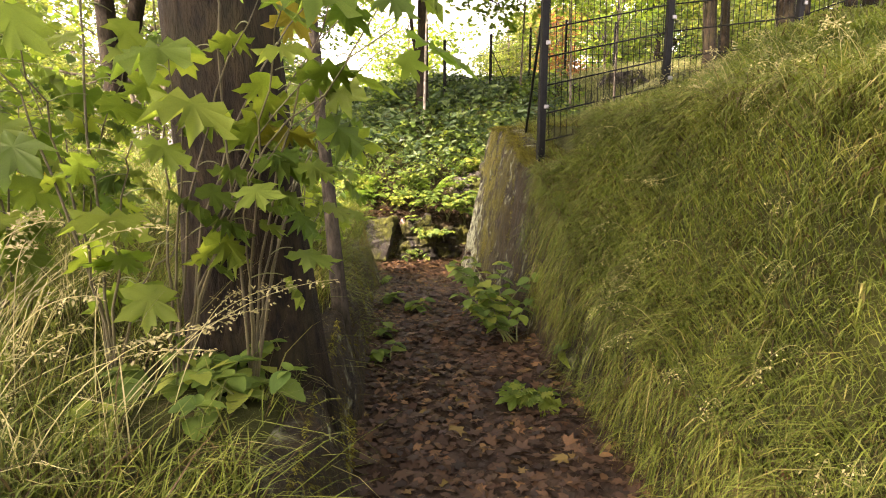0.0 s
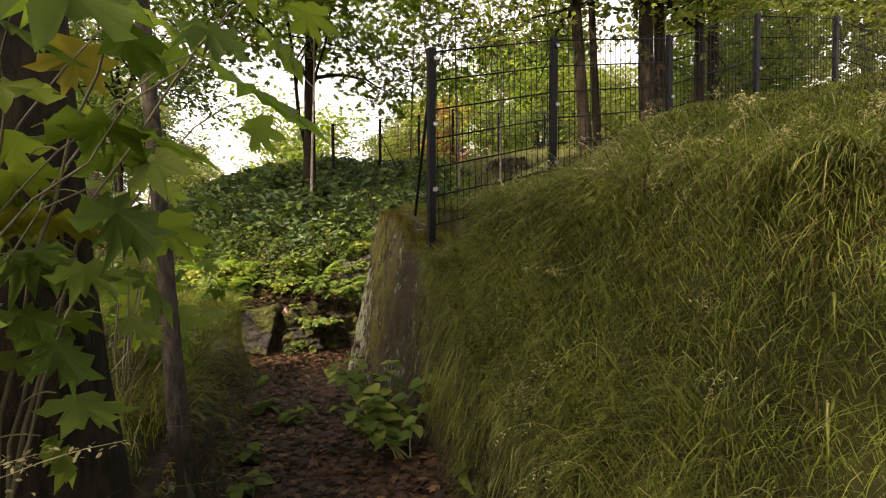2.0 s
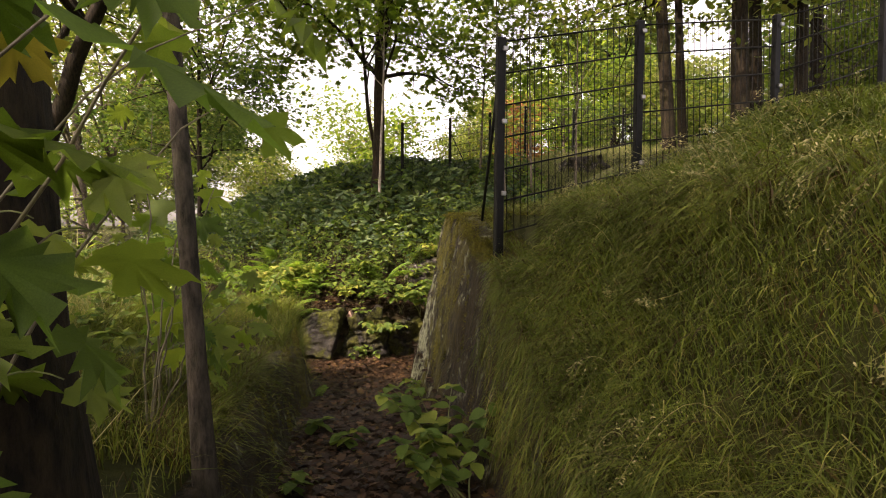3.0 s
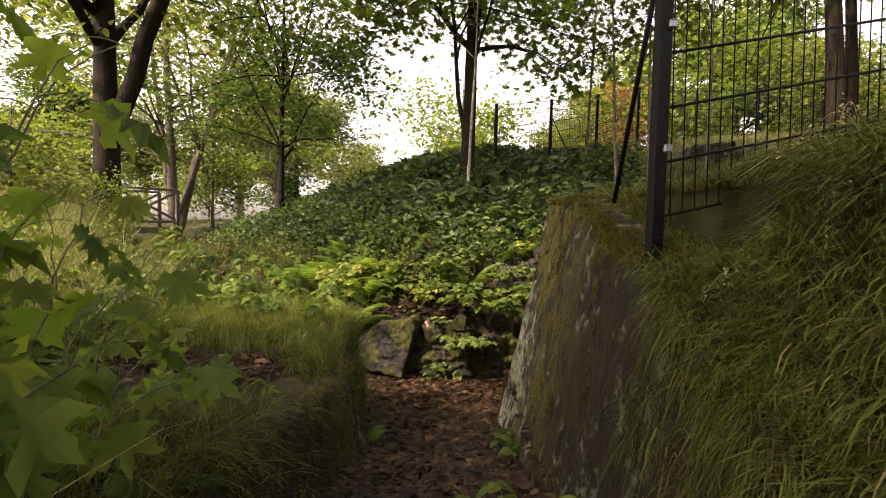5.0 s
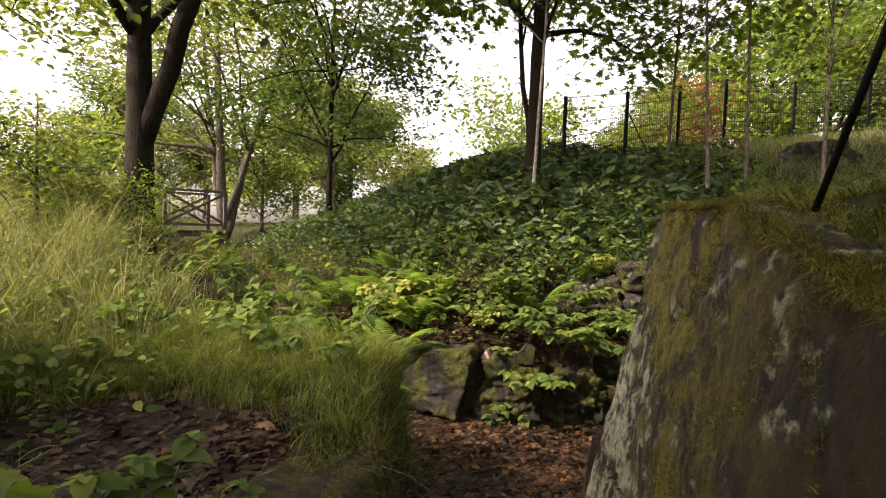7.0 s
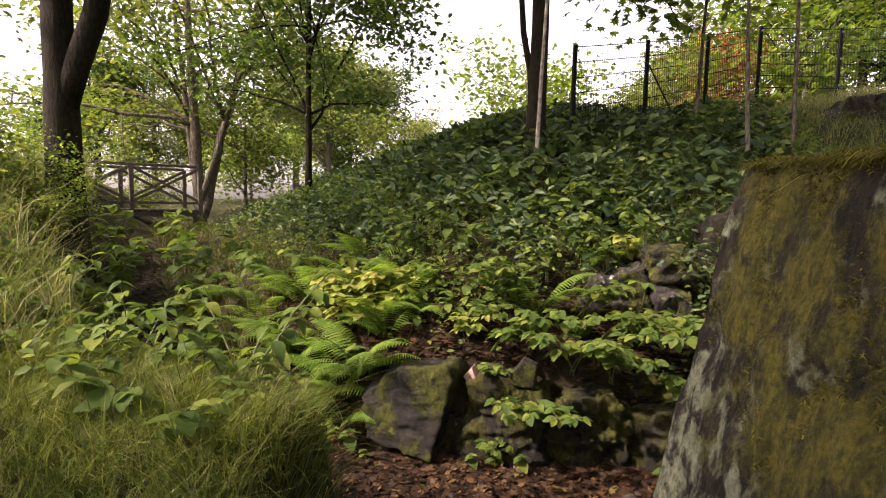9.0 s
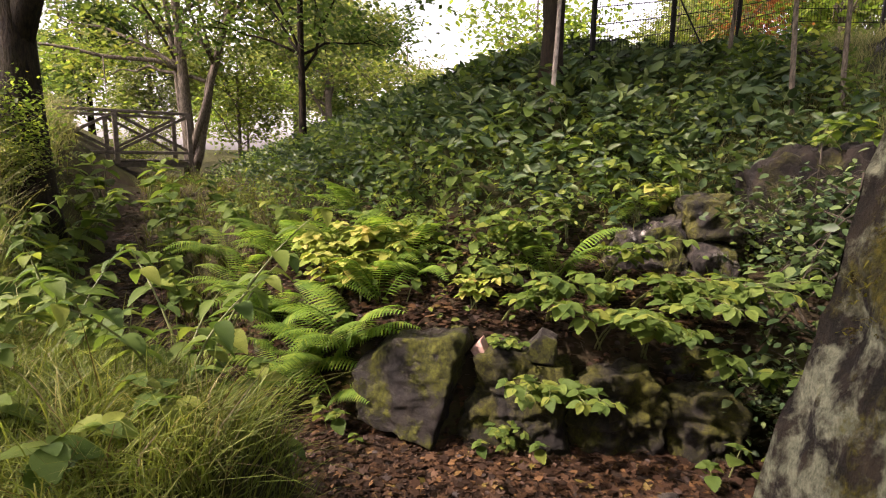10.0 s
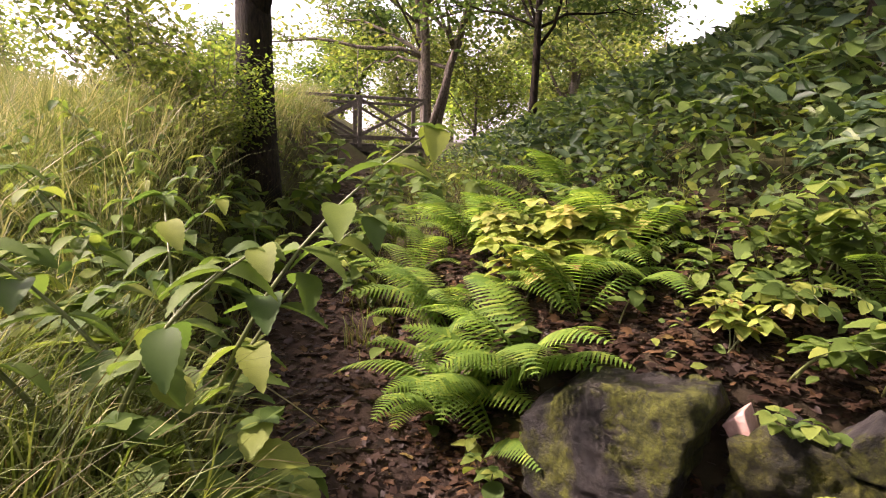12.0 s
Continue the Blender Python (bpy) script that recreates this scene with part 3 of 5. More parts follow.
for q, (z0, z1, x0, x1) in enumerate([(-0.15, 0.34, 0.6, 0.94), (0.3, 0.68, 0.62, 0.92), (0.64, 1.0, 0.58, 0.95)]):
    rock("boulder", [(x0, z0), (x0 - 0.02, z1 - 0.06), (x0 + 0.14, z1), (x1, z1 - 0.04), (x1 + 0.02, z0)], 9.68 + 0.05 * q, 0.7, MOSSROCK if q != 1 else GREYROCK, "stacked rock block with a moss cap", 33 + q, 0.035)
rock("boulder", [(1.08, 1.1), (1.5, 1.32), (2.2, 1.3), (2.4, -0.5), (1.1, -0.5)], 10.1, 1.2, SHADEROCK, "large earthy rock face behind leaves, shade in its colour", 37, 0.06)
rock("boulder", [(2.1, 1.3), (3.6, 1.6), (3.8, -0.4), (2.2, -0.5)], 9.4, 1.4, SHADEROCK, "large rock face with shade put into its colour", 39, 0.06)
rock("stone", [(-0.7, 0.12), (-0.64, 0.19), (-0.6, 0.1), (-0.66, 0.07)], 8.75, 0.09, PINKROCK, "small pinkish granite stone lying in the cleft", 43, 0.004, category="stone")
rock("stone", [(0.22, -0.46), (0.42, -0.4), (0.46, -0.48), (0.25, -0.52)], 8.3, 0.16, GREYROCK, "flat grey stone lying on the path", 47, 0.006, category="stone")
rock("stone", [(-0.42, 0.1), (-0.3, 0.26), (-0.2, 0.22), (-0.22, 0.08)], 8.72, 0.2, GREYROCK, "grey stone set in moss", 49, 0.01, category="stone")
for k, (x, y, w, h) in enumerate([(2.6, 14.2, 1.6, 0.35), (4.2, 14.6, 1.5, 0.4), (1.7, 13.2, 0.5, 0.2), (5.6, 14.0, 1.4, 0.4)]):
    z = float(height(x, y))
    rock("rock_outcrop", [(x - w / 2, z - 0.1), (x - w * 0.3, z + h * 0.8), (x + w * 0.25, z + h), (x + w / 2, z - 0.1)], y, w * 0.8, GREYROCK, "flat grey bedrock outcrop in dry grass", 60 + k, 0.05)

# ---- fences ----
WIRE = 0.21
ROD = {}


def rod_mesh(length, r):
    key = (round(length, 3), r)
    if key not in ROD:
        v, f = tube([(0, 0, 0), (0, 0, length)], [r, r], 6)
        ROD[key] = raw_mesh("rod", v, f)
    return ROD[key]


POST = box(0.06, 0.045, 1.0, 0.006)


def fence(posts, rows, name_label, strut=None, group=""):
    """posts: (x, y, ground z, top z). Panels of paired rods hang between them."""
    fe = empty("mesh_fence", posts[0][0], posts[0][1], posts[0][2], name_label, "fence")
    o = Vector(posts[0][:3])
    for k, (x, y, z, zt) in enumerate(posts):
        nb = posts[k + 1] if k + 1 < len(posts) else posts[k - 1]
        turn = math.degrees(math.atan2(nb[1] - y, nb[0] - x))
        p = obj("post", POST, METAL, fe)
        hgt = zt - z + 0.3
        p.matrix_basis = Matrix.Translation(Vector((x, y, z - 0.3 + hgt / 2)) - o) @ pose(0, 0, 0, 0.6, 0.8, turn) @ Matrix.Diagonal((1, 1, hgt, 1))
        for q in range(3):
            c = obj("clamp", CLAMP, ZINC, p, "galvanised clamp")
            c.matrix_basis = Matrix.Diagonal((1, 1, 1 / hgt, 1)) @ Matrix.Translation((0, 0, hgt * 0.5 - 0.08 - q * WIRE * 2.25)) @ pose(0.02, -0.03, 0)
        if k + 1 == len(posts):
            break
        a, b = Vector((x, y, zt - 0.03)), Vector((nb[0], nb[1], nb[3] - 0.03))
        pan = new("mesh_panel")
        pan.parent = fe
        pan.location = a - o
        pan.empty_display_size = 0.05
        d = b - a
        dirn = d.normalized()
        for r_ in range(rows):
            rod = obj("rod", rod_mesh(d.length, 0.006), METAL, pan)
            rod.matrix_basis = Matrix.Translation((0, 0, -r_ * WIRE)) @ d.to_track_quat("Z", "Y").to_matrix().to_4x4()
        n = max(2, int(math.hypot(d.x, d.y) / 0.052))
        for c in range(1, n):
            rod = obj("rod", rod_mesh(WIRE * (rows - 1) + 0.03, 0.0028), METAL, pan)
            rod.matrix_basis = Matrix.Translation(d * (c / n) + Vector((0, 0, -WIRE * (rows - 1))))
    for (ax, ay, az), (bx, by, bz) in strut or ():
        v, f = tube(np.array([(ax, ay, az), (bx, by, bz)]) - np.array(o), [0.012, 0.012], 8)
        obj("strut", raw_mesh("strut", v, f), METAL, fe, "slanting round steel strut")
    return fe


CLAMP = box(0.035, 0.02, 0.03, 0.004)
P1 = [(0.87, 4.95, 1.1, 2.52), (1.93, 5.3, 1.55, 2.76), (3.13, 5.6, 1.85, 2.92), (4.32, 6.0, 1.98, 3.32), (5.6, 6.4, 2.05, 3.5), (6.9, 6.8, 2.1, 3.4), (8.2, 7.2, 2.2, 3.5)]
fence(P1, 7, "dark powder-coated steel mesh fence on the grassy bank", [((0.83, 5.72, 1.33), (0.88, 5.0, 2.3))])
F1 = [(x, y, float(height(x, y)) - 0.05, zt) for x, y, zt in [(-0.11, 13.2, 3.53), (0.95, 14.35, 3.86), (2.0, 15.4, 4.2), (3.1, 16.6, 4.62), (4.5, 16.9, 4.6), (6.0, 17.2, 4.7), (7.6, 17.5, 4.8)]]
fence(F1, 6, "dark steel mesh fence along the crest of the hill", [((1.45, 13.9, float(height(1.45, 13.9))), (0.97, 14.3, 3.5))])

# ---- footbridge ----
def footbridge():
    ax, ay, bx, by = -12.5, 12.45, -9.02, 16.8
    br = empty("footbridge", ax, ay, 1.15, "weathered wooden footbridge with cross-braced railings", "bridge")
    L = math.hypot(bx - ax, by - ay)
    br.matrix_basis = pose(ax, ay, 1.15, 0, 0, math.degrees(math.atan2(by - ay, bx - ax)))
    plank = box(0.14, 1.5, 0.04, 0.006)
    for k in range(int(L / 0.15)):
        obj("plank", plank, TIMBER, br).matrix_basis = pose(0.08 + k * 0.15, 0, 0, 0, 0, 0.3 * math.sin(k * 7.1))
    beam = box(L, 0.12, 0.12, 0.01)
    postm, railm = box(0.09, 0.09, 1.05, 0.008), box(L, 0.07, 0.06, 0.008)
    n = 4
    step = L / n
    for side in (-0.72, 0.72):
        obj("beam", beam, TIMBER, br).matrix_basis = pose(L / 2, side * 0.9, -0.085)
        for z in (0.98, 0.16):
            obj("rail", railm, TIMBER, br).matrix_basis = pose(L / 2, side, z)
        for k in range(n + 1):
            obj("post", postm, TIMBER, br).matrix_basis = pose(k * step, side, 0.45)
            if k < n:
                dl = math.hypot(step, 0.76)
                bm_ = box(dl, 0.04, 0.06, 0.004)
                for sg in (1, -1):
                    obj("brace", bm_, TIMBER, br).matrix_basis = pose((k + 0.5) * step, side + 0.022 * sg, 0.56, 0, sg * math.degrees(math.atan2(0.76, step)), 0)
    return br


footbridge()

# ---- trees ----
def tree(name, label, x, y, r0, h, lean=(0, 0), crown=(3.0, 2.5, 4.0), n_leaf=6000, size=0.12, shape=(MAPLES_V, MAPLES_F), leaf=None, bark=None, seed=1, limbs=14, stems=(), z=None, flare=1.35, clump=0.42, first=0.35, up=0.35, offset=(0, 0)):
    """A tapered trunk, limbs with twigs, and a crown of leaves round the twigs. stems: further trunks as (height where it forks, dx, dy, radius)."""
    r = np.random.default_rng(seed)
    z = float(height(x, y)) if z is None else z
    tr = empty(name, x, y, z, label, "tree")
    n = 22
    t = np.linspace(0, 1, n)
    wob = np.cumsum(r.normal(0, 0.02, (n, 2)), 0) * h * 0.05
    pts = np.stack([lean[0] * t * h + wob[:, 0] * t, lean[1] * t * h + wob[:, 1] * t, -0.25 + t * (h + 0.25)], -1)
    rad = r0 * (1 - 0.78 * t ** 1.1) * (1 + (flare - 1) * np.exp(-np.clip(pts[:, 2], 0, 9) / (1.6 * r0 + 0.05)))
    b = Build()
    b.add(*tube(pts, rad, 18 if r0 > 0.1 else 10, 0.025, seed))
    spines = [(pts, rad)]
    for q, (zf, dx, dy, rs) in enumerate(stems):
        i = int(np.argmin(np.abs(pts[:, 2] - zf)))
        a = pts[i]
        sp = bez(a, a + np.array([dx * 0.4, dy * 0.4, (h - zf) * 0.42]), np.array([a[0] + dx, a[1] + dy, h * 0.95]), 14)
        sp[1:-1] += r.normal(0, 0.02, (12, 3))
        sr = np.linspace(rs, rs * 0.25, 14)
        b.add(*tube(sp, sr, 12, 0.03, seed + q))
        spines.append((sp, sr))
    obj("trunk", b.mesh("trunk", True), bark or BARKGREY, tr)
    zc, rc, hc = crown
    lb, centres = Build(), []
    for k in range(limbs):
        sp, sr = spines[k % len(spines)]
        lo = np.searchsorted(sp[:, 2], h * first) if h * first > sp[0, 2] else 0
        i = int(r.integers(min(lo, len(sp) - 2), len(sp) - 1))
        a = sp[i]
        az = 2 * np.pi * (k * 0.382 + r.uniform(-0.08, 0.08))
        L = rc * r.uniform(0.55, 1.0)
        e = np.array([offset[0] + np.cos(az) * L + a[0] * 0.6, offset[1] + np.sin(az) * L + a[1] * 0.6, zc + hc * r.uniform(0.02, 1.0) ** 1.1])
        mid = (a + e) / 2 + np.array([0, 0, up * L * 0.4])
        sp2 = bez(a, mid, e, 9)
        sp2[1:-1] += r.normal(0, 0.03 * rc / 3, (7, 3))
        ra = min(sr[i] * 0.55, 0.05 * r0 / 0.12)
        lb.add(*tube(sp2, np.linspace(ra, ra * 0.15 + 0.003, 9), 6, 0, k))
        for q in range(5):
            s0 = sp2[int(r.integers(3, 9))]
            e2 = s0 + r.normal(0, 1, 3) * np.array([0.3, 0.3, 0.22]) * rc * 0.55
            sp3 = bez(s0, (s0 + e2) / 2 + np.array([0, 0, 0.12]), e2, 5)
            lb.add(*tube(sp3, np.linspace(ra * 0.35, 0.0025, 5), 4, 0, q))
            centres += [e2, sp3[2], sp3[3]]
        centres += [e, sp2[6]]
    if limbs:
        obj("branchwork", lb.mesh("branchwork", True), bark or BARKGREY, tr)
        c = np.array(centres)
        w = r.uniform(0.3, 1.0, len(c)) ** 1.5
        pick = r.choice(len(c), n_leaf, p=w / w.sum())
        pos = c[pick] + r.normal(0, 1, (n_leaf, 3)) * np.array([1, 1, 0.55]) * clump
        v, f = leaves(*shape, pos, size * r.uniform(0.6, 1.15, n_leaf), 0.45, r=r, droop=0.35)
        obj("crown", raw_mesh("crown", v, f), leaf or L_CROWN, tr)
    return tr


RH, OV, MS = (RHOM_V, RHOM_F), (OVAL_V, OVAL_F), (MAPLES_V, MAPLES_F)
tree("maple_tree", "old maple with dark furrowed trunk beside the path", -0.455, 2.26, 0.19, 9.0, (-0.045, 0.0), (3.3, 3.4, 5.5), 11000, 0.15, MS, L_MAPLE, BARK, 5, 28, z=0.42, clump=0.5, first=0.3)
tree("young_tree", "slender grey-barked young tree beside the path", -0.35, 3.08, 0.033, 7.0, (-0.055, 0.01), (3.0, 1.6, 4.0), 2400, 0.12, MS, L_MAPLE, BARKDIM, 9, 12, z=0.4, flare=1.5)
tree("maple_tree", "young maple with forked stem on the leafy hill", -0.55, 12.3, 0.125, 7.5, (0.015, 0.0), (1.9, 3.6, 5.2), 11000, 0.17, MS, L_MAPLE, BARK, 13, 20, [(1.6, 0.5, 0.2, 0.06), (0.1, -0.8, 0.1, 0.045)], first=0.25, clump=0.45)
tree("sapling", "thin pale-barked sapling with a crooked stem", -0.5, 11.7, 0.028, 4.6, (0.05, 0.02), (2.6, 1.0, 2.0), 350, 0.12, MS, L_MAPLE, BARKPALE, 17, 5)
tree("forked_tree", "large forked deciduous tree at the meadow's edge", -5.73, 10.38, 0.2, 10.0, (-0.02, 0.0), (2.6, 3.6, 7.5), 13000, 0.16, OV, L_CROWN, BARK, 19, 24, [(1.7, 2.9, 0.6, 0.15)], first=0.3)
tree("multi_stemmed_tree", "spreading many-stemmed tree behind the footbridge", -9.0, 17.1, 0.15, 8.0, (-0.05, 0.0), (2.0, 4.4, 5.8), 13000, 0.16, OV, L_CROWN, BARKGREY, 23, 26, [(0.2, 2.2, 0.3, 0.12), (0.5, 3.2, -0.5, 0.09), (0.3, -1.4, 0.6, 0.1)], first=0.22, clump=0.5)
tree("thin_tree", "thin dark-stemmed tree with bluish foliage", -5.05, 15.0, 0.07, 6.5, (0.01, 0.0), (1.2, 2.6, 5.2), 9000, 0.13, OV, L_CROWNDARK, BARK, 29, 18, first=0.15, clump=0.34)
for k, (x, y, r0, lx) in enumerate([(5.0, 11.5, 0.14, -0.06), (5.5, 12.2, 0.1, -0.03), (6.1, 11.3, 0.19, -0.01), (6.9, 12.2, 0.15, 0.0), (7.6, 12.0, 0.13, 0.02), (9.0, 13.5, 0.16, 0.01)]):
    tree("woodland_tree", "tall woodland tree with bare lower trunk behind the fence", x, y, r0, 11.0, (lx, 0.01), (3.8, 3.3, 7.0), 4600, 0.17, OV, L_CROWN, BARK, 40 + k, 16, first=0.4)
for k, (x, y) in enumerate([(2.0, 12.6), (2.6, 13.0), (3.3, 12.2), (1.6, 14.0)]):
    tree("sapling", "thin bare-stemmed sapling behind the fence", x, y, 0.03, 5.0, (0.03 * (k - 1.5), 0.0), (2.6, 1.1, 2.2), 500, 0.13, MS, L_CROWN, BARKGREY, 60 + k, 7)

# unseen trees, added to cast shade on the path and near banks
tree("broad_tree", "unseen broad tree added to shade the sunken path", -4.2, 1.9, 0.2, 9.0, (0.0, 0.0), (3.4, 2.2, 5.0), 10500, 0.17, MS, L_MAPLE, BARK, 31, 26, first=0.35, clump=0.45)
tree("broad_tree", "unseen leafy tree added to shade the near banks", -5.6, -2.2, 0.2, 9.0, (0.0, 0.0), (3.4, 3.2, 6.0), 5500, 0.17, MS, L_MAPLE, BARK, 33, 24, first=0.3, clump=0.55)
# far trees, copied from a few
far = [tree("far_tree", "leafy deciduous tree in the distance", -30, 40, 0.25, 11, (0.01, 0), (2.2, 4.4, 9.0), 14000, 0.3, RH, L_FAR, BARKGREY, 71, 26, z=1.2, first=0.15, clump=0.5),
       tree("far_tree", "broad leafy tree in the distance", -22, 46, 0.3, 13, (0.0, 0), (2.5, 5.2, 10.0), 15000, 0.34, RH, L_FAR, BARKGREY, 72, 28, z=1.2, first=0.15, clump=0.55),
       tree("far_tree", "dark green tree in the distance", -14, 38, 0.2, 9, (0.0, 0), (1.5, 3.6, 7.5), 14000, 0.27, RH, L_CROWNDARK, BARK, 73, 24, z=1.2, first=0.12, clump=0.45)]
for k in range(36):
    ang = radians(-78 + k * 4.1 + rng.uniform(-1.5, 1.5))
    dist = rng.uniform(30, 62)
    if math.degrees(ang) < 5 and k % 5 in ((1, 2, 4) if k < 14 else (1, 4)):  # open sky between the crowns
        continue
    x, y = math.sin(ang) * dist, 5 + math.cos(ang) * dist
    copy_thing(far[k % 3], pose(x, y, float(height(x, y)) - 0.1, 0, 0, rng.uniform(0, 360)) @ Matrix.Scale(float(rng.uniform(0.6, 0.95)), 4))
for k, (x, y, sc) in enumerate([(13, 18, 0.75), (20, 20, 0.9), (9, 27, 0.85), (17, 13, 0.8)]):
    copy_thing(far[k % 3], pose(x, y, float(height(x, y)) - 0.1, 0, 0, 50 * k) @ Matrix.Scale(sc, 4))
bushes = [tree("bush", "leafy wild shrub in the rough grass", -9, 19, 0.05, 2.6, (0, 0), (0.2, 1.5, 2.2), 3200, 0.13, OV, L_CROWN, BARKGREY, 81, 16, z=1.4, first=0.05, clump=0.3),
          tree("bush", "bright green leafy shrub at the wood edge", -12, 24, 0.05, 3.2, (0, 0), (0.2, 1.9, 2.8), 3400, 0.16, OV, L_MAPLE, BARKGREY, 82, 16, z=1.4, first=0.05, clump=0.36)]
tree("rusty_shrub", "rust-coloured shrub behind the far fence", 4.3, 25.0, 0.06, 3.0, (0, 0), (0.6, 1.3, 2.4), 2600, 0.16, OV, L_RUST, BARKGREY, 84, 14, z=3.7, first=0.1, clump=0.32)
for k, (x, y, s) in enumerate([(-6.4, 9.4, 0.7), (-3.8, 4.2, 0.7), (-13, 20, 0.7), (-16, 17, 0.8), (-6, 24, 1.3), (-2, 26, 1.5), (2, 22, 1.1), (5, 20, 1.2), (8, 19, 1.3), (-22, 26, 1.5), (-27, 20, 1.6), (11, 16, 1.2), (13, 20, 1.5), (-32, 14, 1.5), (-24, 13, 1.2), (-3.4, 5.6, 0.35), (-5.05, 9.4, 0.24), (-5.45, 9.75, 0.3)]):
    copy_thing(bushes[k % 2], pose(x, y, float(height(x, y)) - 0.05, 0, 0, 77 * k) @ Matrix.Scale(s, 4))

# the dark ground-cover leaf colour stands in for shade on these shrubs
shade_bush = tree("bush", "leafy shrub by the rock face, leaves coloured dark for shade", 1.35, 9.2, 0.03, 1.3, (0, 0), (0.05, 0.75, 1.0), 900, 0.085, OV, L_IVY, BARKDIM, 86, 14, first=0.05, clump=0.14)
for x, y, s in [(1.85, 9.05, 0.9), (2.4, 9.3, 1.0), (1.15, 9.0, 0.55), (1.35, 9.8, 0.75), (1.75, 9.8, 0.8)]:
    copy_thing(shade_bush, pose(x, y, float(height(x, y)) - 0.03, 0, 0, 140 * x) @ Matrix.Scale(s, 4))

# ---- grass, litter, ground cover ----
def scatter(n, x0, x1, y0, y1, keep):
    """Random places in a rectangle where keep(x, y) is the chance to stay."""
    x, y = rng.uniform(x0, x1, n), rng.uniform(y0, y1, n)
    ok = rng.uniform(0, 1, n) < keep(x, y)
    x, y = x[ok], y[ok]
    return np.stack([x, y, height(x, y)], -1)


def grass(name, pts, lo, hi, width, lean, sway, material, label, tuft=1.0, per=16, spread=0.035, short=None):
    k = max(1, len(pts) // per)
    which = rng.integers(0, k, len(pts))
    loose = rng.uniform(0, 1, len(pts)) < 0.3
    near = pts[:k][which] + np.concatenate([rng.normal(0, spread, (len(pts), 2)), np.zeros((len(pts), 1))], 1)
    pts = np.where(loose[:, None], pts, near)
    pts[:, 2] = height(pts[:, 0], pts[:, 1])
    lean = np.where(loose[:, None], lean, lean[:k][which]) if tuft else lean
    tl = rng.normal(0, 0.36, (k, 2))[which] * tuft
    ts = rng.uniform(0.65, 1.25, k)[which]
    n = len(pts)
    cl = 0.5 + 0.5 * lump(pts[:, 0], pts[:, 1], 3.0, 5.0)
    L = rng.uniform(lo, hi, n) * (0.7 + 0.5 * cl) * ts
    if short:
        L = L * short(pts[:, 0], pts[:, 1])
    a = rng.uniform(0, 2 * np.pi, n)
    ld = lean + tl + 0.3 * np.stack([np.cos(a), np.sin(a)], -1) * rng.uniform(0.2, 1.2, n)[:, None]
    sw = np.clip(sway + rng.normal(0, 0.15, n), 0.05, 1.5)
    v, f = blades(pts - np.array([0, 0, 0.01]), L, width * rng.uniform(0.6, 1.3, n), ld, sw)
    return tagged(obj(name, raw_mesh(name, v, f), material), label, "grass", kind="stuff")


def d_of(x, y):
    return cross_dist(x, y)[0]


bank_pts = scatter(340000, 0.3, 4.6, 0.2, 7.2, lambda x, y: (x > xr(y) + lip_of(y)) * (0.25 + 0.75 * sm(5.6, 4.8, y)) * np.clip(0.8 + 0.6 * lump(x, y, 3.2, 2.0), 0.4, 1.0) * sm(5.0, 1.5, x) * np.where(y > 5.2, 0.5, 1.0))
grass("bank_grass", bank_pts, 0.1, 0.27, 0.0042 * (1 + 0.9 * sm(2.6, 4.4, bank_pts[:, 1])), np.stack([-0.42 * sm(2.2, 1.0, bank_pts[:, 0]), -0.12 + 0 * bank_pts[:, 0]], -1), 0.95, L_GRASS, "long fine grass drooping over the bank and wall", 1.1, 70, 0.032, lambda x, y: 1 - 0.5 * sm(1.5, 2.4, x))
left_pts = scatter(60000, -3.2, -0.2, 0.3, 5.2, lambda x, y: (x < xl(y) - 0.1) * (1 - 0.9 * litter_mask(x, y)) * sm(-3.4, -1.6, x) * np.where((x > -0.8) & (y > 1.6) & (y < 3.1), 0.06, 1.0))
grass("bank_grass", left_pts, 0.14, 0.34, 0.0045, np.stack([0.25 + 0 * left_pts[:, 0], -0.1 + 0 * left_pts[:, 0]], -1), 0.5, L_GRASS, "long arching grass below the maple")
mid_pts = scatter(110000, -4.2, -0.5, 5.4, 8.6, lambda x, y: (d_of(x, y) < -0.62) * (x < xl(y) - 0.05) * (1 - litter_mask(x, y)))
grass("bank_grass", mid_pts, 0.14, 0.34, 0.0045, np.stack([0.15 + 0 * mid_pts[:, 0], 0.05 + 0 * mid_pts[:, 0]], -1), 0.5, L_GREEN, "lush grass tussocks on the low bank", 1.1, 40, 0.04)
mead_pts = scatter(90000, -16.0, -2.6, 3.0, 17.0, lambda x, y: (d_of(x, y) < -0.8) * (1 - litter_mask(x, y)) * sm(-17, -6, x) ** 0.5)
grass("meadow_grass", mead_pts, 0.35, 0.8, 0.007, np.stack([0.15 + 0 * mead_pts[:, 0], 0 * mead_pts[:, 0]], -1), 0.3, L_MEADOW, "tall pale meadow grass in the sun")
top_pts = scatter(60000, 0.5, 9.0, 7.3, 17.5, lambda x, y: (d_of(x, y) > 2.2) * (x > 0.5 + 1.0 * lump(x, y)))
grass("plateau_grass", top_pts, 0.12, 0.35, 0.007, 0 * top_pts[:, :2], 0.35, L_MEADOW, "short dry grass on the plateau behind the fence")
ditch_pts = scatter(50000, -11.0, -2.6, 7.6, 17.0, lambda x, y: (np.abs(d_of(x, y)) > 0.3) * (np.abs(d_of(x, y)) < 1.6) * (0.6 + 0.5 * lump(x, y, 1.6)))
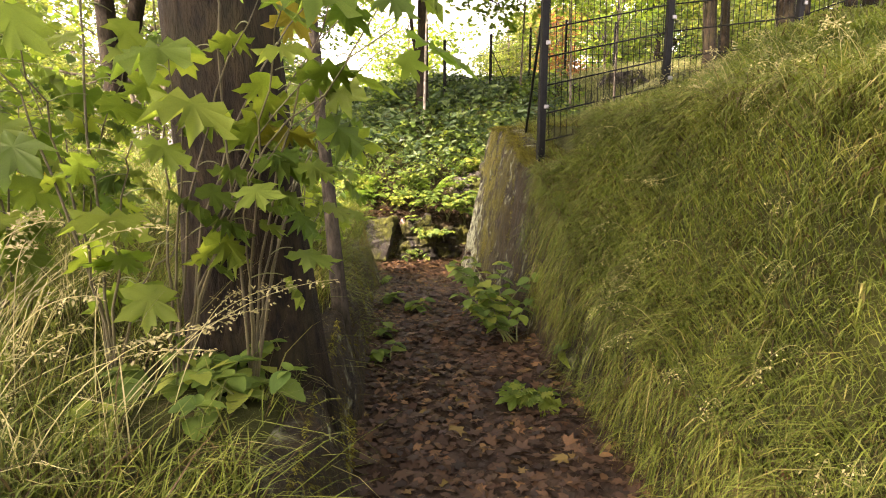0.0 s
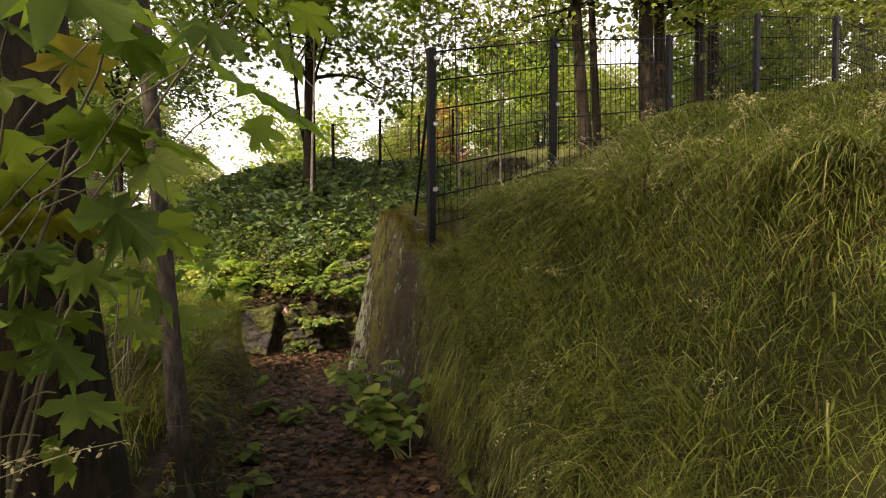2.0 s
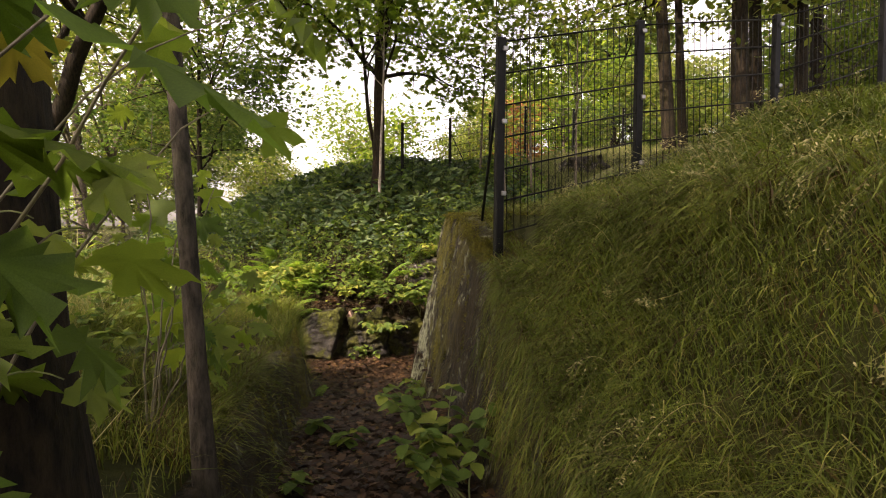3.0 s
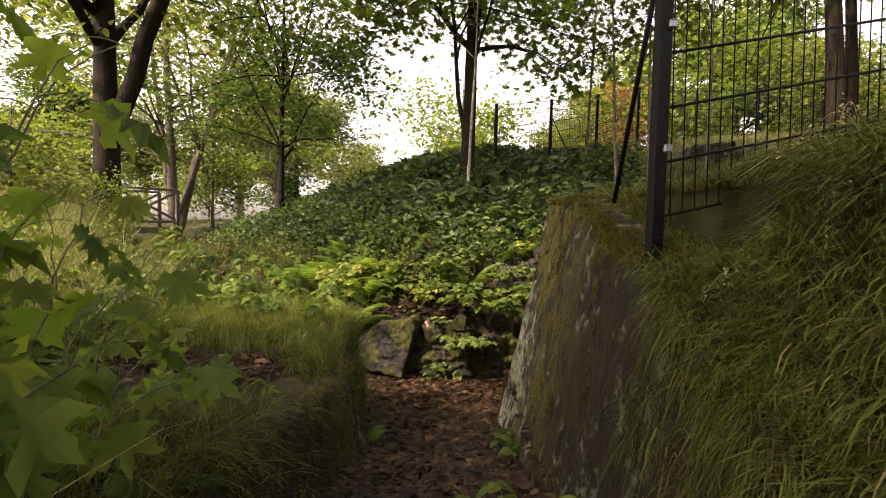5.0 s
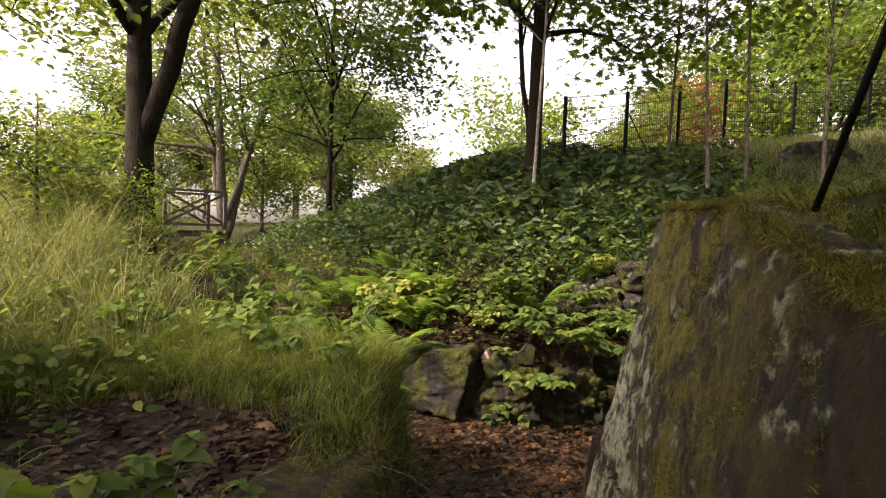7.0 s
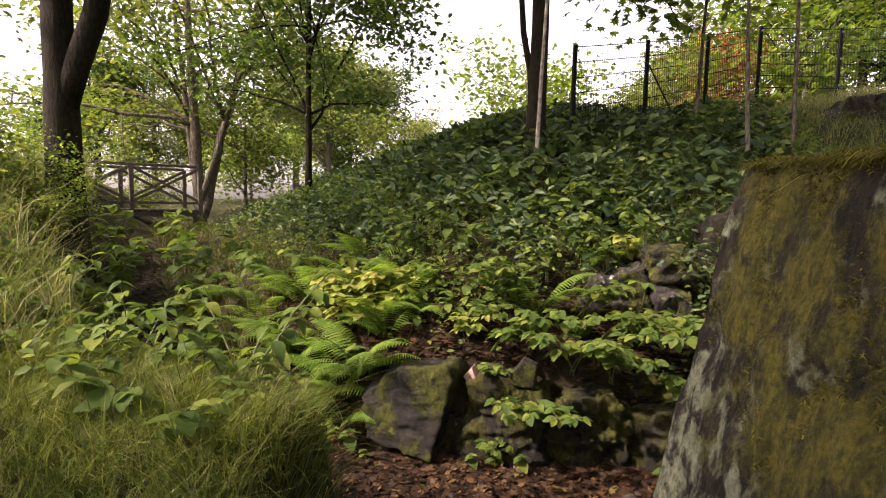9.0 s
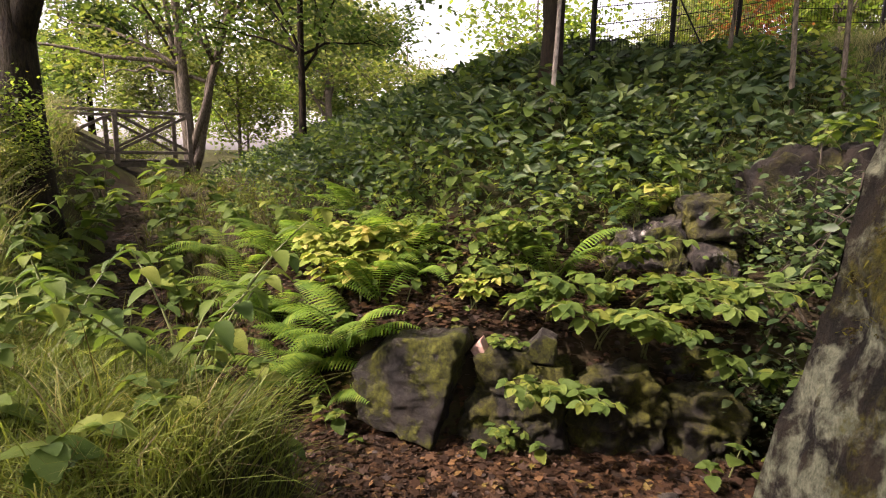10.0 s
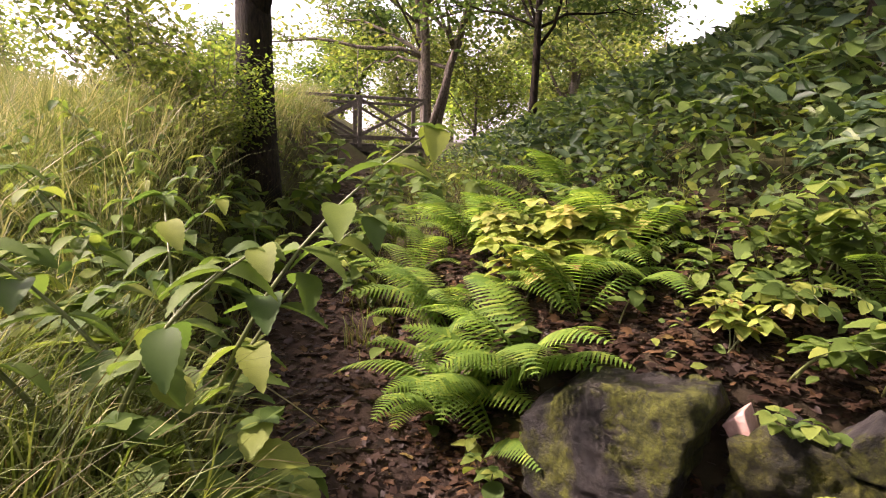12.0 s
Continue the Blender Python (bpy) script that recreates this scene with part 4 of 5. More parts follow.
grass("ditch_grass", ditch_pts, 0.2, 0.5, 0.006, 0 * ditch_pts[:, :2], 0.45, L_GRASS, "rank grass on the sides of the sunken path")
hill_pts = scatter(60000, -9.0, 2.0, 8.9, 17.0, lambda x, y: (d_of(x, y) > 1.2) * 0.5 * (0.5 + 0.5 * lump(x, y, 2.0)))
grass("hill_grass", hill_pts, 0.15, 0.4, 0.006, 0 * hill_pts[:, :2], 0.4, L_GRASS, "grass between the leafy plants of the hill")
stalk_pts = scatter(240, -2.2, -0.4, 0.8, 3.6, lambda x, y: 1.0 * (x < xl(y) - 0.05))
grass("grass_stalks", stalk_pts, 0.4, 0.75, 0.0035, np.tile([[0.35, 0.14]], (len(stalk_pts), 1)), 0.45, L_STRAW, "dry pale flowering grass stalks")

fringe = scatter(60000, -1.2, 0.0, 0.4, 6.2, lambda x, y: (x < xl(y) - 0.1) * (x > xl(y) - 0.36) * (0.6 + 0.6 * lump(x, y, 2.0)) * np.where(y < 3.3, 0.12, 1.0))
grass("wall_fringe_grass", fringe, 0.12, 0.3, 0.0045, np.tile([[0.55, 0.0]], (len(fringe), 1)), 1.0, L_GRASS, "grass drooping over the low mossy wall")
fringe2 = scatter(80000, 0.4, 1.6, 2.8, 7.0, lambda x, y: (x > xr(y) + np.maximum(0.17, lip_of(y))) * (x < xr(y) + 0.66) * np.where(y < 5.0, 0.35, 0.25 + 0.5 * lump(x, y, 2.0)))
fringe2[:, 2] = np.maximum(fringe2[:, 2], wall_right_top(fringe2[:, 1]))
grass("wall_fringe_grass", fringe2, 0.08, 0.28, 0.0032, rng.normal(0, 1, (len(fringe2), 2)) * 0.35 + np.array([[-0.4, 0.0]]), 0.95, L_GRASS, "grass and moss drooping over the top of the wall")

hr = np.random.default_rng(77)
tufts = np.stack([np.zeros(170), hr.uniform(1.2, 4.5, 170), hr.uniform(0, 1, 170) ** 2.2], -1)
wf = tufts[hr.integers(0, 170, 9000)] + hr.normal(0, 1, (9000, 3)) * np.array([0, 0.045, 0.05])
wf[:, 2] = wall_right_top(wf[:, 1]) * (1 - 0.75 * np.clip(wf[:, 2], 0, 1))
wf[:, 0] = xr(wf[:, 1]) + 0.215 * wf[:, 2]
n_ = len(wf)
vv, ff = blades(wf, hr.uniform(0.06, 0.28, n_), 0.0036 * hr.uniform(0.5, 1.3, n_), np.stack([-hr.uniform(0.05, 0.6, n_), hr.normal(0, 0.55, n_)], -1), hr.uniform(0.9, 2.1, n_), hr)
tagged(obj("hanging_grass", raw_mesh("hanging_grass", vv, ff), L_GRASS), "grass hanging down the face of the mossy wall", "grass", kind="stuff")

# fallen leaves
lit = scatter(30000, -1.6, 1.3, 0.4, 8.6, lambda x, y: litter_mask(x, y) * (d_of(x, y) < 0.6))
lit = np.concatenate([lit, scatter(26000, -5.0, 2.6, 4.6, 10.5, lambda x, y: litter_mask(x, y) * np.where(d_of(x, y) > 0.6, 0.6, 1.0))])
lit[:, 2] += rng.uniform(0.004, 0.022, len(lit))
lit2 = scatter(12000, -9.5, -3.5, 8.8, 16.0, lambda x, y: 1.0 * (np.abs(d_of(x, y)) < 0.9))
lit2[:, 2] += 0.015
lit = np.concatenate([lit, lit2])
lit3 = scatter(26000, -3.0, 0.9, 8.4, 10.6, lambda x, y: (d_of(x, y) > 0.45) * sm(2.2, 0.8, d_of(x, y)))
lit3[:, 2] += 0.012
lit = np.concatenate([lit, lit3])
lit = lit[rng.permutation(len(lit))]
half = len(lit) // 2
v1, f1 = leaves(OVAL_V, OVAL_F, lit[:half], rng.uniform(0.025, 0.06, half), 0.32)
v2, f2 = leaves(MAPLES_V, MAPLES_F, lit[half:], rng.uniform(0.035, 0.085, len(lit) - half), 0.3)
tagged(obj("fallen_leaves", raw_mesh("fallen_leaves", np.concatenate([v1, v2]), np.concatenate([f1, f2 + len(v1)])), L_LITTER), "brown damp fallen leaves covering the path", "leaves", kind="stuff")

# leafy cover of the hill
def cover(name, pts, shape, lo, hi, lift, tilt, material, label, droop=0.2, per=1):
    pts = np.repeat(pts, per, 0)
    n = len(pts)
    p = pts + np.stack([rng.normal(0, 0.05, n), rng.normal(0, 0.05, n), rng.uniform(0.02, lift, n)], -1)
    v, f = leaves(*shape, p, rng.uniform(lo, hi, n) * (0.6 + 0.4 * sm(1.4, 3.8, np.abs(d_of(p[:, 0], p[:, 1])))), tilt, droop=droop, up=np.array([[0, -0.45, 0.9]]))
    return tagged(obj(name, raw_mesh(name, v, f), material), label, "plants", kind="stuff")


LG = (LONG_V, OVAL_F)
broad = scatter(16000, -9.0, 3.0, 9.6, 16.5, lambda x, y: (d_of(x, y) > 1.5) * sm(1.3, 2.3, d_of(x, y)) * (0.55 + 0.8 * lump(x, y, 2.2, 4.0)) * sm(3.0, 1.6, x))
cover("broadleaf_cover", broad, LG, 0.08, 0.23, 0.34, 0.8, L_IVY, "dense dark broad-leaved plants covering the hill", -0.3, 3)
light = scatter(14000, -8.0, 3.0, 9.2, 16.0, lambda x, y: (d_of(x, y) > 1.0) * sm(0.35, 0.75, 0.5 + 0.6 * lump(x, y, 1.1, 7.0)))
cover("bright_leafy_cover", light, OV, 0.045, 0.12, 0.42, 0.85, L_HERB, "patches of bright green leafy weeds on the hill", 0.1, 2)
ivy = scatter(14000, -8.0, 2.2, 8.7, 13.0, lambda x, y: (d_of(x, y) > 0.65) * (0.25 + 0.75 * sm(0.6, 1.5, d_of(x, y))) * (0.4 + 0.7 * lump(x, y, 2.6, 9.0)) * sm(4.0, 2.0, d_of(x, y)) * 0.8)
cover("low_leafy_cover", ivy, OV, 0.05, 0.11, 0.2, 0.5, L_HERB, "low mixed leafy plants on the bank", 0.2, 2)
edge = scatter(12000, -9.5, -1.0, 5.6, 15.5, lambda x, y: (d_of(x, y) < -0.55) * (d_of(x, y) > -2.6) * sm(-1.6, -2.6, x) * 0.55)
cover("low_leafy_cover", edge, OV, 0.06, 0.13, 0.35, 0.5, L_HERB, "mixed leafy weeds along the sunken path", 0.2, 2)

# ---- single plants ----
def serrated(n, width, teeth=0.05, fold=0.09, curl=0.16, peak=0.38):
    """A toothed leaf, folded along its midrib, base at the origin and tip along +y."""
    v, f = [], []
    for i in range(n + 1):
        t = i / n
        w = width * (math.sin(math.pi * t ** (math.log(0.5) / math.log(peak))) ** 0.8 if 0 < t < 1 else 0)
        w += teeth * ((i % 2) * 2 - 1) * (0.6 if 0 < t < 1 else 0)
        w = max(w, 0.0)
        z = -curl * t * t
        v += [(0, t, z), (w, t + 0.02 * (i % 2), z + fold * w / width), (-w, t + 0.02 * (i % 2), z + fold * w / width)]
    for i in range(n):
        a, b = 3 * i, 3 * i + 3
        f += [(a, a + 1, b + 1), (a, b + 1, b), (a, b, b + 2), (a, b + 2, a + 2)]
    return np.array(v), np.array(f)


HERB_LEAF = [raw_mesh("leaf", *serrated(12, w, 0.022, 0.1, c, p)) for w, c, p in ((0.36, 0.18, 0.38), (0.4, 0.28, 0.42), (0.33, 0.12, 0.36))]
BALSAM_LEAF = [raw_mesh("leaf", *serrated(18, w, 0.02, 0.12, c, 0.42)) for w, c in ((0.26, 0.3), (0.3, 0.5))]
MAPLE_LEAF = []
for k in range(3):
    mv = MAPLE_V * np.array([1 + 0.08 * k, 1 - 0.05 * k, 1 + 0.9 * k])
    mv = mv + np.random.default_rng(k).normal(0, 0.012, mv.shape)
    MAPLE_LEAF.append(raw_mesh("leaf", mv, MAPLE_F))
DARK, BRIGHT, YELLOW, MAPLE, BALSAM = 0, 1, 2, 3, 4
LEAFSET = {}
for key, meshes, material in ((DARK, HERB_LEAF, L_IVY), (BRIGHT, HERB_LEAF, L_HERB), (YELLOW, HERB_LEAF, L_YELLOW), (MAPLE, MAPLE_LEAF, L_MAPLE), (BALSAM, BALSAM_LEAF, L_HERB)):
    LEAFSET[key] = []
    for me in meshes:
        c = me.copy()
        c.materials.append(material)
        LEAFSET[key].append(c)


def leaf_part(parent, kind, pos, heading, droop, size, r, label=""):
    """One leaf blade as a part, pointing along heading (degrees) and hanging by droop."""
    ob = obj("leaf", LEAFSET[kind][int(r.integers(0, len(LEAFSET[kind])))], None, parent, label)
    ob.matrix_basis = pose(*pos, 0, 0, heading - 90) @ pose(0, 0, 0, -droop, r.uniform(-18, 18), 0) @ Matrix.Scale(float(size), 4)
    return ob


def herb(name, label, x, y, h, size, pairs, kind, seed, stems=1, bend=0.25, z=None, trio=False, heading=None, category="plant"):
    """An upright or arching stem with pairs of leaves; trio: each leaf is three leaflets."""
    r = np.random.default_rng(seed)
    z = float(height(x, y)) if z is None else z
    pl = empty(name, x, y, z, label, category)
    for q in range(stems):
        az = r.uniform(0, 2 * np.pi) if heading is None else radians(heading) + r.normal(0, 0.5)
        L = h * r.uniform(0.75, 1.1)
        out = np.array([math.cos(az), math.sin(az), 0]) * bend * L * (1.0 + 0.6 * (stems > 1))
        sp = bez((0.02 * q, 0, -0.03), (out[0] * 0.2, out[1] * 0.2, L * 0.65), (out[0], out[1], L), 9)
        obj("stem", raw_mesh("stem", *tube(sp, np.linspace(0.0045 + 0.004 * h, 0.0018, 9), 6)), STEM, pl)
        for k in range(pairs):
            t = 0.3 + 0.7 * (k + 1) / pairs
            p = sp[min(8, int(round(t * 8)))]
            grow = size * (0.65 + 0.5 * math.sin(math.pi * min(1, t * 0.85)))
            a0 = math.degrees(az) + 90 * k + r.uniform(-25, 25)
            for sd in (0, 180):
                hd, dr = a0 + sd, r.uniform(-8, 24)
                if trio:
                    e = p + 0.4 * grow * np.array([math.cos(radians(hd)), math.sin(radians(hd)), 0.1])
                    obj("petiole", raw_mesh("petiole", *tube(np.array([p, e]), [0.0016, 0.0012], 4)), STEM, pl)
                    for da, sc in ((0, 1.0), (68, 0.8), (-68, 0.8)):
                        leaf_part(pl, kind, e, hd + da, dr, grow * sc, r)
                else:
                    leaf_part(pl, kind, p, hd, dr, grow, r)
        if not trio:
            for da in (0, 120, 240):
                leaf_part(pl, kind, sp[-1], da + r.uniform(-20, 20), r.uniform(-20, 10), size * 0.55, r)
    return pl


def again(ob, places, r):
    """Copies of a plant on the ground at (x, y, scale)."""
    for x, y, sc in places:
        copy_thing(ob, pose(x, y, float(height(x, y)), r.uniform(-8, 8), r.uniform(-8, 8), r.uniform(0, 360)) @ Matrix.Scale(sc, 4))


pr = np.random.default_rng(99)
# in the sunken path
herb("nettle_plant", "bushy bright green nettle-like plant at the wall's foot", 0.46, 4.0, 0.42, 0.095, 6, BRIGHT, 201, 8, 0.42, z=-0.01)
herb("nettle_plant", "leafy green nettle-like plant leaning from the wall", 0.5, 3.75, 0.3, 0.085, 5, BRIGHT, 202, 6, 0.55, z=-0.01)
herb("seedling", "small green broad-leaved seedling at the wall's foot", 0.8, 3.3, 0.2, 0.14, 2, BRIGHT, 203, 1, 0.2, z=0.0)
herb("maple_seedling", "small lobed maple seedling in the fallen leaves", 0.56, 2.9, 0.07, 0.14, 2, MAPLE, 204, 2, 0.5, z=0.0)
for k, (x, y) in enumerate([(-0.33, 4.8), (-0.08, 4.5), (-0.19, 3.45), (0.27, 6.3), (0.3, 6.0), (-0.3, 3.9)]):
    herb("seedling", "low green seedling among fallen leaves", x, y, 0.1, 0.1, 2, BRIGHT, 210 + k, 2, 0.4, z=float(path_z(np.array(y))) - 0.01)
# maple shoots below the old maple
def maple_shoot(label, x, y, z, tips, size, seed, per=4, ends=()):
    """Woody shoots fanning from one foot, with long-stalked lobed leaves hanging from them."""
    r = np.random.default_rng(seed)
    sh = empty("maple_shoot", x, y, z, label, "sapling")
    o = np.array([x, y, z])
    for tip in tips:
        e = np.array(tip) - o
        sp = bez((0, 0, -0.05), (e[0] * 0.25, e[1] * 0.25, e[2] * 0.75), e, 12)
        sp[2:-1] += r.normal(0, 0.008, (9, 3))
        obj("stem", raw_mesh("stem", *tube(sp, np.linspace(0.0048, 0.0014, 12), 6)), TWIG, sh)
        for k in range(per):
            p = sp[int(np.clip(4 + 8 * (k + 0.6) / per, 4, 11))]
            hd = 137 * k + r.uniform(-30, 30)
            q = p + 0.5 * size * np.array([math.cos(radians(hd)), math.sin(radians(hd)), r.uniform(-0.1, 0.35)])
            obj("leaf_stalk", raw_mesh("leaf_stalk", *tube(bez(p, (p + q) / 2 + np.array([0, 0, 0.02]), q, 5), np.linspace(0.0018, 0.0012, 5), 4)), STEM, sh)
            leaf_part(sh, MAPLE, q, hd, r.uniform(15, 60), size * r.uniform(0.6, 1.1), r)
    for tip, hd, droop, sz in ends:
        leaf_part(sh, MAPLE, np.array(tip) - o, hd, droop, sz, r)
    return sh


SPRAY = [((0.1, 1.64, 1.42), 0, 28, 0.2), ((0.06, 2.36, 1.72), 5, 36, 0.19), ((-0.08, 1.8, 1.37), 10, 20, 0.18), ((-0.1, 1.78, 1.26), -12, 42, 0.17), ((-0.2, 1.7, 1.5), -30, 25, 0.18), ((-0.34, 1.66, 1.3), -60, 35, 0.17), ((-0.42, 1.72, 1.42), -90, 30, 0.17), ((-0.1, 2.0, 1.62), -20, 30, 0.18)]
maple_shoot("maple spray with large lobed leaves hanging over the path", -0.62, 1.98, 0.42, [t for t, _, _, _ in SPRAY], 0.15, 308, 2, SPRAY)
maple_shoot("young maple shoots with large hanging leaves over the path", -0.4, 2.0, 0.42, [(0.17, 1.93, 1.66), (0.06, 1.75, 1.68), (-0.12, 1.65, 1.5), (-0.14, 2.0, 1.25), (0.0, 2.3, 1.5), (-0.25, 1.75, 1.15), (-0.3, 1.7, 1.75)], 0.18, 301, 4)
maple_shoot("maple shoots with bright green lobed leaves", -0.78, 1.95, 0.5, [(-0.45, 1.6, 1.2), (-0.7, 1.6, 1.45), (-0.95, 1.7, 1.6), (-0.5, 1.9, 0.95), (-0.62, 1.75, 1.75)], 0.17, 302, 6)
maple_shoot("maple shoots with bright green lobed leaves", -1.35, 2.3, 0.55, [(-1.0, 2.0, 1.3), (-1.3, 1.9, 1.6), (-1.6, 2.1, 1.4), (-1.2, 2.2, 1.9), (-1.5, 2.0, 1.0)], 0.18, 303, 14)
maple_shoot("maple shoots with bright green lobed leaves", -1.7, 3.2, 0.55, [(-1.4, 3.0, 1.5), (-1.8, 2.9, 1.8), (-2.0, 3.1, 1.3), (-1.5, 3.3, 1.1), (-1.2, 3.1, 1.7)], 0.17, 304, 14)
maple_shoot("shaded maple shoots below the slender tree", -0.8, 3.75, 0.42, [(-0.55, 3.9, 1.05), (-0.75, 4.0, 1.25), (-0.95, 3.8, 1.45), (-0.5, 4.15, 0.8), (-0.9, 4.2, 0.95)], 0.17, 305, 6)
maple_shoot("shaded maple shoots with lobed leaves", -1.1, 4.3, 0.4, [(-0.75, 4.55, 0.85), (-1.0, 4.6, 1.1), (-1.3, 4.4, 1.3), (-0.8, 4.4, 0.7), (-1.2, 4.65, 0.8)], 0.15, 306, 3)
maple_shoot("shaded maple shoots beside the slender tree", -0.66, 3.3, 0.42, [(-0.45, 3.6, 1.5), (-0.58, 3.7, 1.25), (-0.42, 3.75, 1.0), (-0.62, 3.9, 1.6), (-0.75, 3.6, 1.75)], 0.18, 307, 5)
for k in range(16):
    x, y = pr.uniform(-0.75, -0.33), pr.uniform(1.75, 2.3)
    herb("ground_ivy", "dark leafy weed at the maple's foot", x, y, 0.16, 0.09, 2, BRIGHT, 320 + k, 2, 0.5, z=0.42)
# weeds on the low bank
w1 = herb("weed", "yellow-green broad-leaved weed in leaf litter", -1.54, 4.9, 0.3, 0.15, 3, BRIGHT, 401, 2, 0.4)
w2 = herb("weed", "leggy green weed with paired leaves", -1.2, 5.3, 0.22, 0.11, 3, BRIGHT, 402, 2, 0.4)
again(w1, [(-1.75, 5.1, 0.7), (-2.85, 5.9, 0.8), (-2.4, 4.9, 0.8)], pr)
again(w2, [(-1.35, 5.2, 0.9), (-0.85, 5.35, 0.7), (-2.8, 6.5, 1.0)], pr)
# big soft-leaved plants at the bend
big = herb("balsam_plant", "tall soft plant with broad pointed leaves", -1.45, 7.33, 0.74, 0.1, 6, BALSAM, 411, 4, 0.4)
big2 = herb("balsam_plant", "tall soft plant with drooping pointed leaves", -1.35, 7.12, 0.46, 0.085, 4, BALSAM, 412, 3, 0.45)
again(big, [(-2.3, 7.6, 0.85), (-3.5, 8.2, 0.9)], pr)
again(big2, [(-2.9, 7.8, 0.9), (-4.2, 8.9, 1.0)], pr)
again(w2, [(-1.25, 6.6, 0.9), (-1.55, 6.75, 1.0), (-1.95, 6.9, 1.0), (-2.25, 7.15, 1.1), (-2.7, 7.2, 1.1), (-3.05, 7.5, 1.2), (-1.1, 6.9, 0.8), (-1.75, 7.2, 1.0), (-2.0, 7.4, 1.1), (-2.5, 7.5, 1.2), (-3.4, 7.8, 1.3), (-2.9, 7.0, 1.2), (-3.6, 7.3, 1.3)], pr)
# ferns
def frond_mesh(n, seed):
    r = np.random.default_rng(seed)
    b = Build()
    ts = np.linspace(0, 1, 14)
    curve = lambda t: np.array([0.03 * math.sin(3 * t + seed), 0.86 * t, 0.95 * t - 0.72 * t * t])
    b.add(*tube(np.array([curve(t) for t in ts]), np.linspace(0.006, 0.0015, 14), 4))
    for i in range(n):
        t = 0.14 + 0.86 * i / n
        L = 0.2 * math.sin(math.pi * min(1.0, 0.22 + 0.78 * t) ** 0.9) ** 0.8 + 0.015
        for sd in (-1, 1):
            m = 8
            dirx, diry = sd * 0.93, 0.36
            v, f = [], []
            for k in range(m + 1):
                u = k / m
                w = 0.016 * (1 - u) ** 0.6 * (1.2 if k % 2 else 0.72)
                c = curve(t) + np.array([dirx * L * u, diry * L * u, -0.25 * L * u * u + 0.02 * L])
                v += [c + np.array([-diry * sd * w * sd, dirx * sd * w, 0]), c - np.array([-diry * sd * w * sd, dirx * sd * w, 0])]
            for k in range(m):
                a = 2 * k
                f += [(a, a + 1, a + 3), (a, a + 3, a + 2)]
            b.add(v, f)
    me = b.mesh("frond")
    me.materials.append(L_FERN)
    return me


FRONDS = [frond_mesh(23, k) for k in range(3)]


def fern(x, y, size, n, seed, lean=None):
    r = np.random.default_rng(seed)
    fe = empty("fern", x, y, float(height(x, y)), "green fern with arching feathered fronds on the bank", "fern")
    for k in range(n):
        hd = 360 * k / n + r.uniform(-20, 20)
        if lean is not None:
            hd = lean + r.uniform(-130, 130)
        f = obj("frond", FRONDS[k % 3], None, fe)
        f.matrix_basis = pose(0, 0, -0.02, 0, 0, hd - 90) @ pose(0, 0, 0, r.uniform(-8, 28), r.uniform(-14, 14), 0) @ Matrix.Scale(float(size * r.uniform(0.75, 1.1)), 4)
    return fe


for k, (x, y, sz, n) in enumerate([(-1.71, 8.98, 0.5, 8), (-1.5, 8.92, 0.48, 8), (-1.95, 9.0, 0.5, 7), (-2.22, 9.25, 0.48, 7), (-0.25, 9.5, 0.42, 7), (-1.97, 10.2, 0.5, 7), (-2.26, 9.7, 0.5, 7), (-2.05, 8.98, 0.46, 6), (-1.35, 9.5, 0.45, 6), (-1.75, 9.6, 0.5, 7), (-2.7, 10.0, 0.45, 6), (0.35, 10.3, 0.4, 5), (-1.62, 8.85, 0.4, 5), (-1.4, 9.15, 0.42, 6), (-2.5, 9.45, 0.42, 6), (-2.85, 9.75, 0.4, 6), (-1.15, 9.35, 0.36, 5), (-3.3, 10.2, 0.42, 6), (-0.62, 6.15, 0.22, 5), (-0.75, 5.75, 0.2, 4)]):
    fern(x, y, sz * (1.45 if y > 8 else 1.0), n + 2, 500 + k, -95 if y > 8 else -30)
# leafy plants of the rock bank
y1 = herb("yellowing_plant", "pale yellowing wild plant with toothed leaves", -1.83, 9.4, 0.34, 0.1, 4, YELLOW, 601, 5, 0.35, trio=True)
again(y1, [(-1.62, 9.5, 1.15), (-1.45, 9.35, 1.0), (-1.75, 9.25, 1.15), (-1.55, 9.2, 1.0), (-1.95, 9.5, 1.1), (0.45, 10.3, 1.0), (-0.72, 9.05, 0.7), (-1.3, 9.6, 0.8)], pr)
g1 = herb("raspberry_plant", "wild raspberry with bright three-part leaves", -0.3, 9.1, 0.36, 0.1, 3, BRIGHT, 611, 3, 0.7, trio=True, heading=-95)
g2 = herb("raspberry_plant", "arching wild raspberry overhanging the mossy rocks", 0.0, 9.05, 0.42, 0.11, 4, BRIGHT, 612, 3, 1.05, trio=True, heading=-80)
g3 = herb("wild_plant", "bright green wild plant with paired toothed leaves", -0.77, 9.5, 0.3, 0.105, 3, BRIGHT, 613, 3, 0.4)
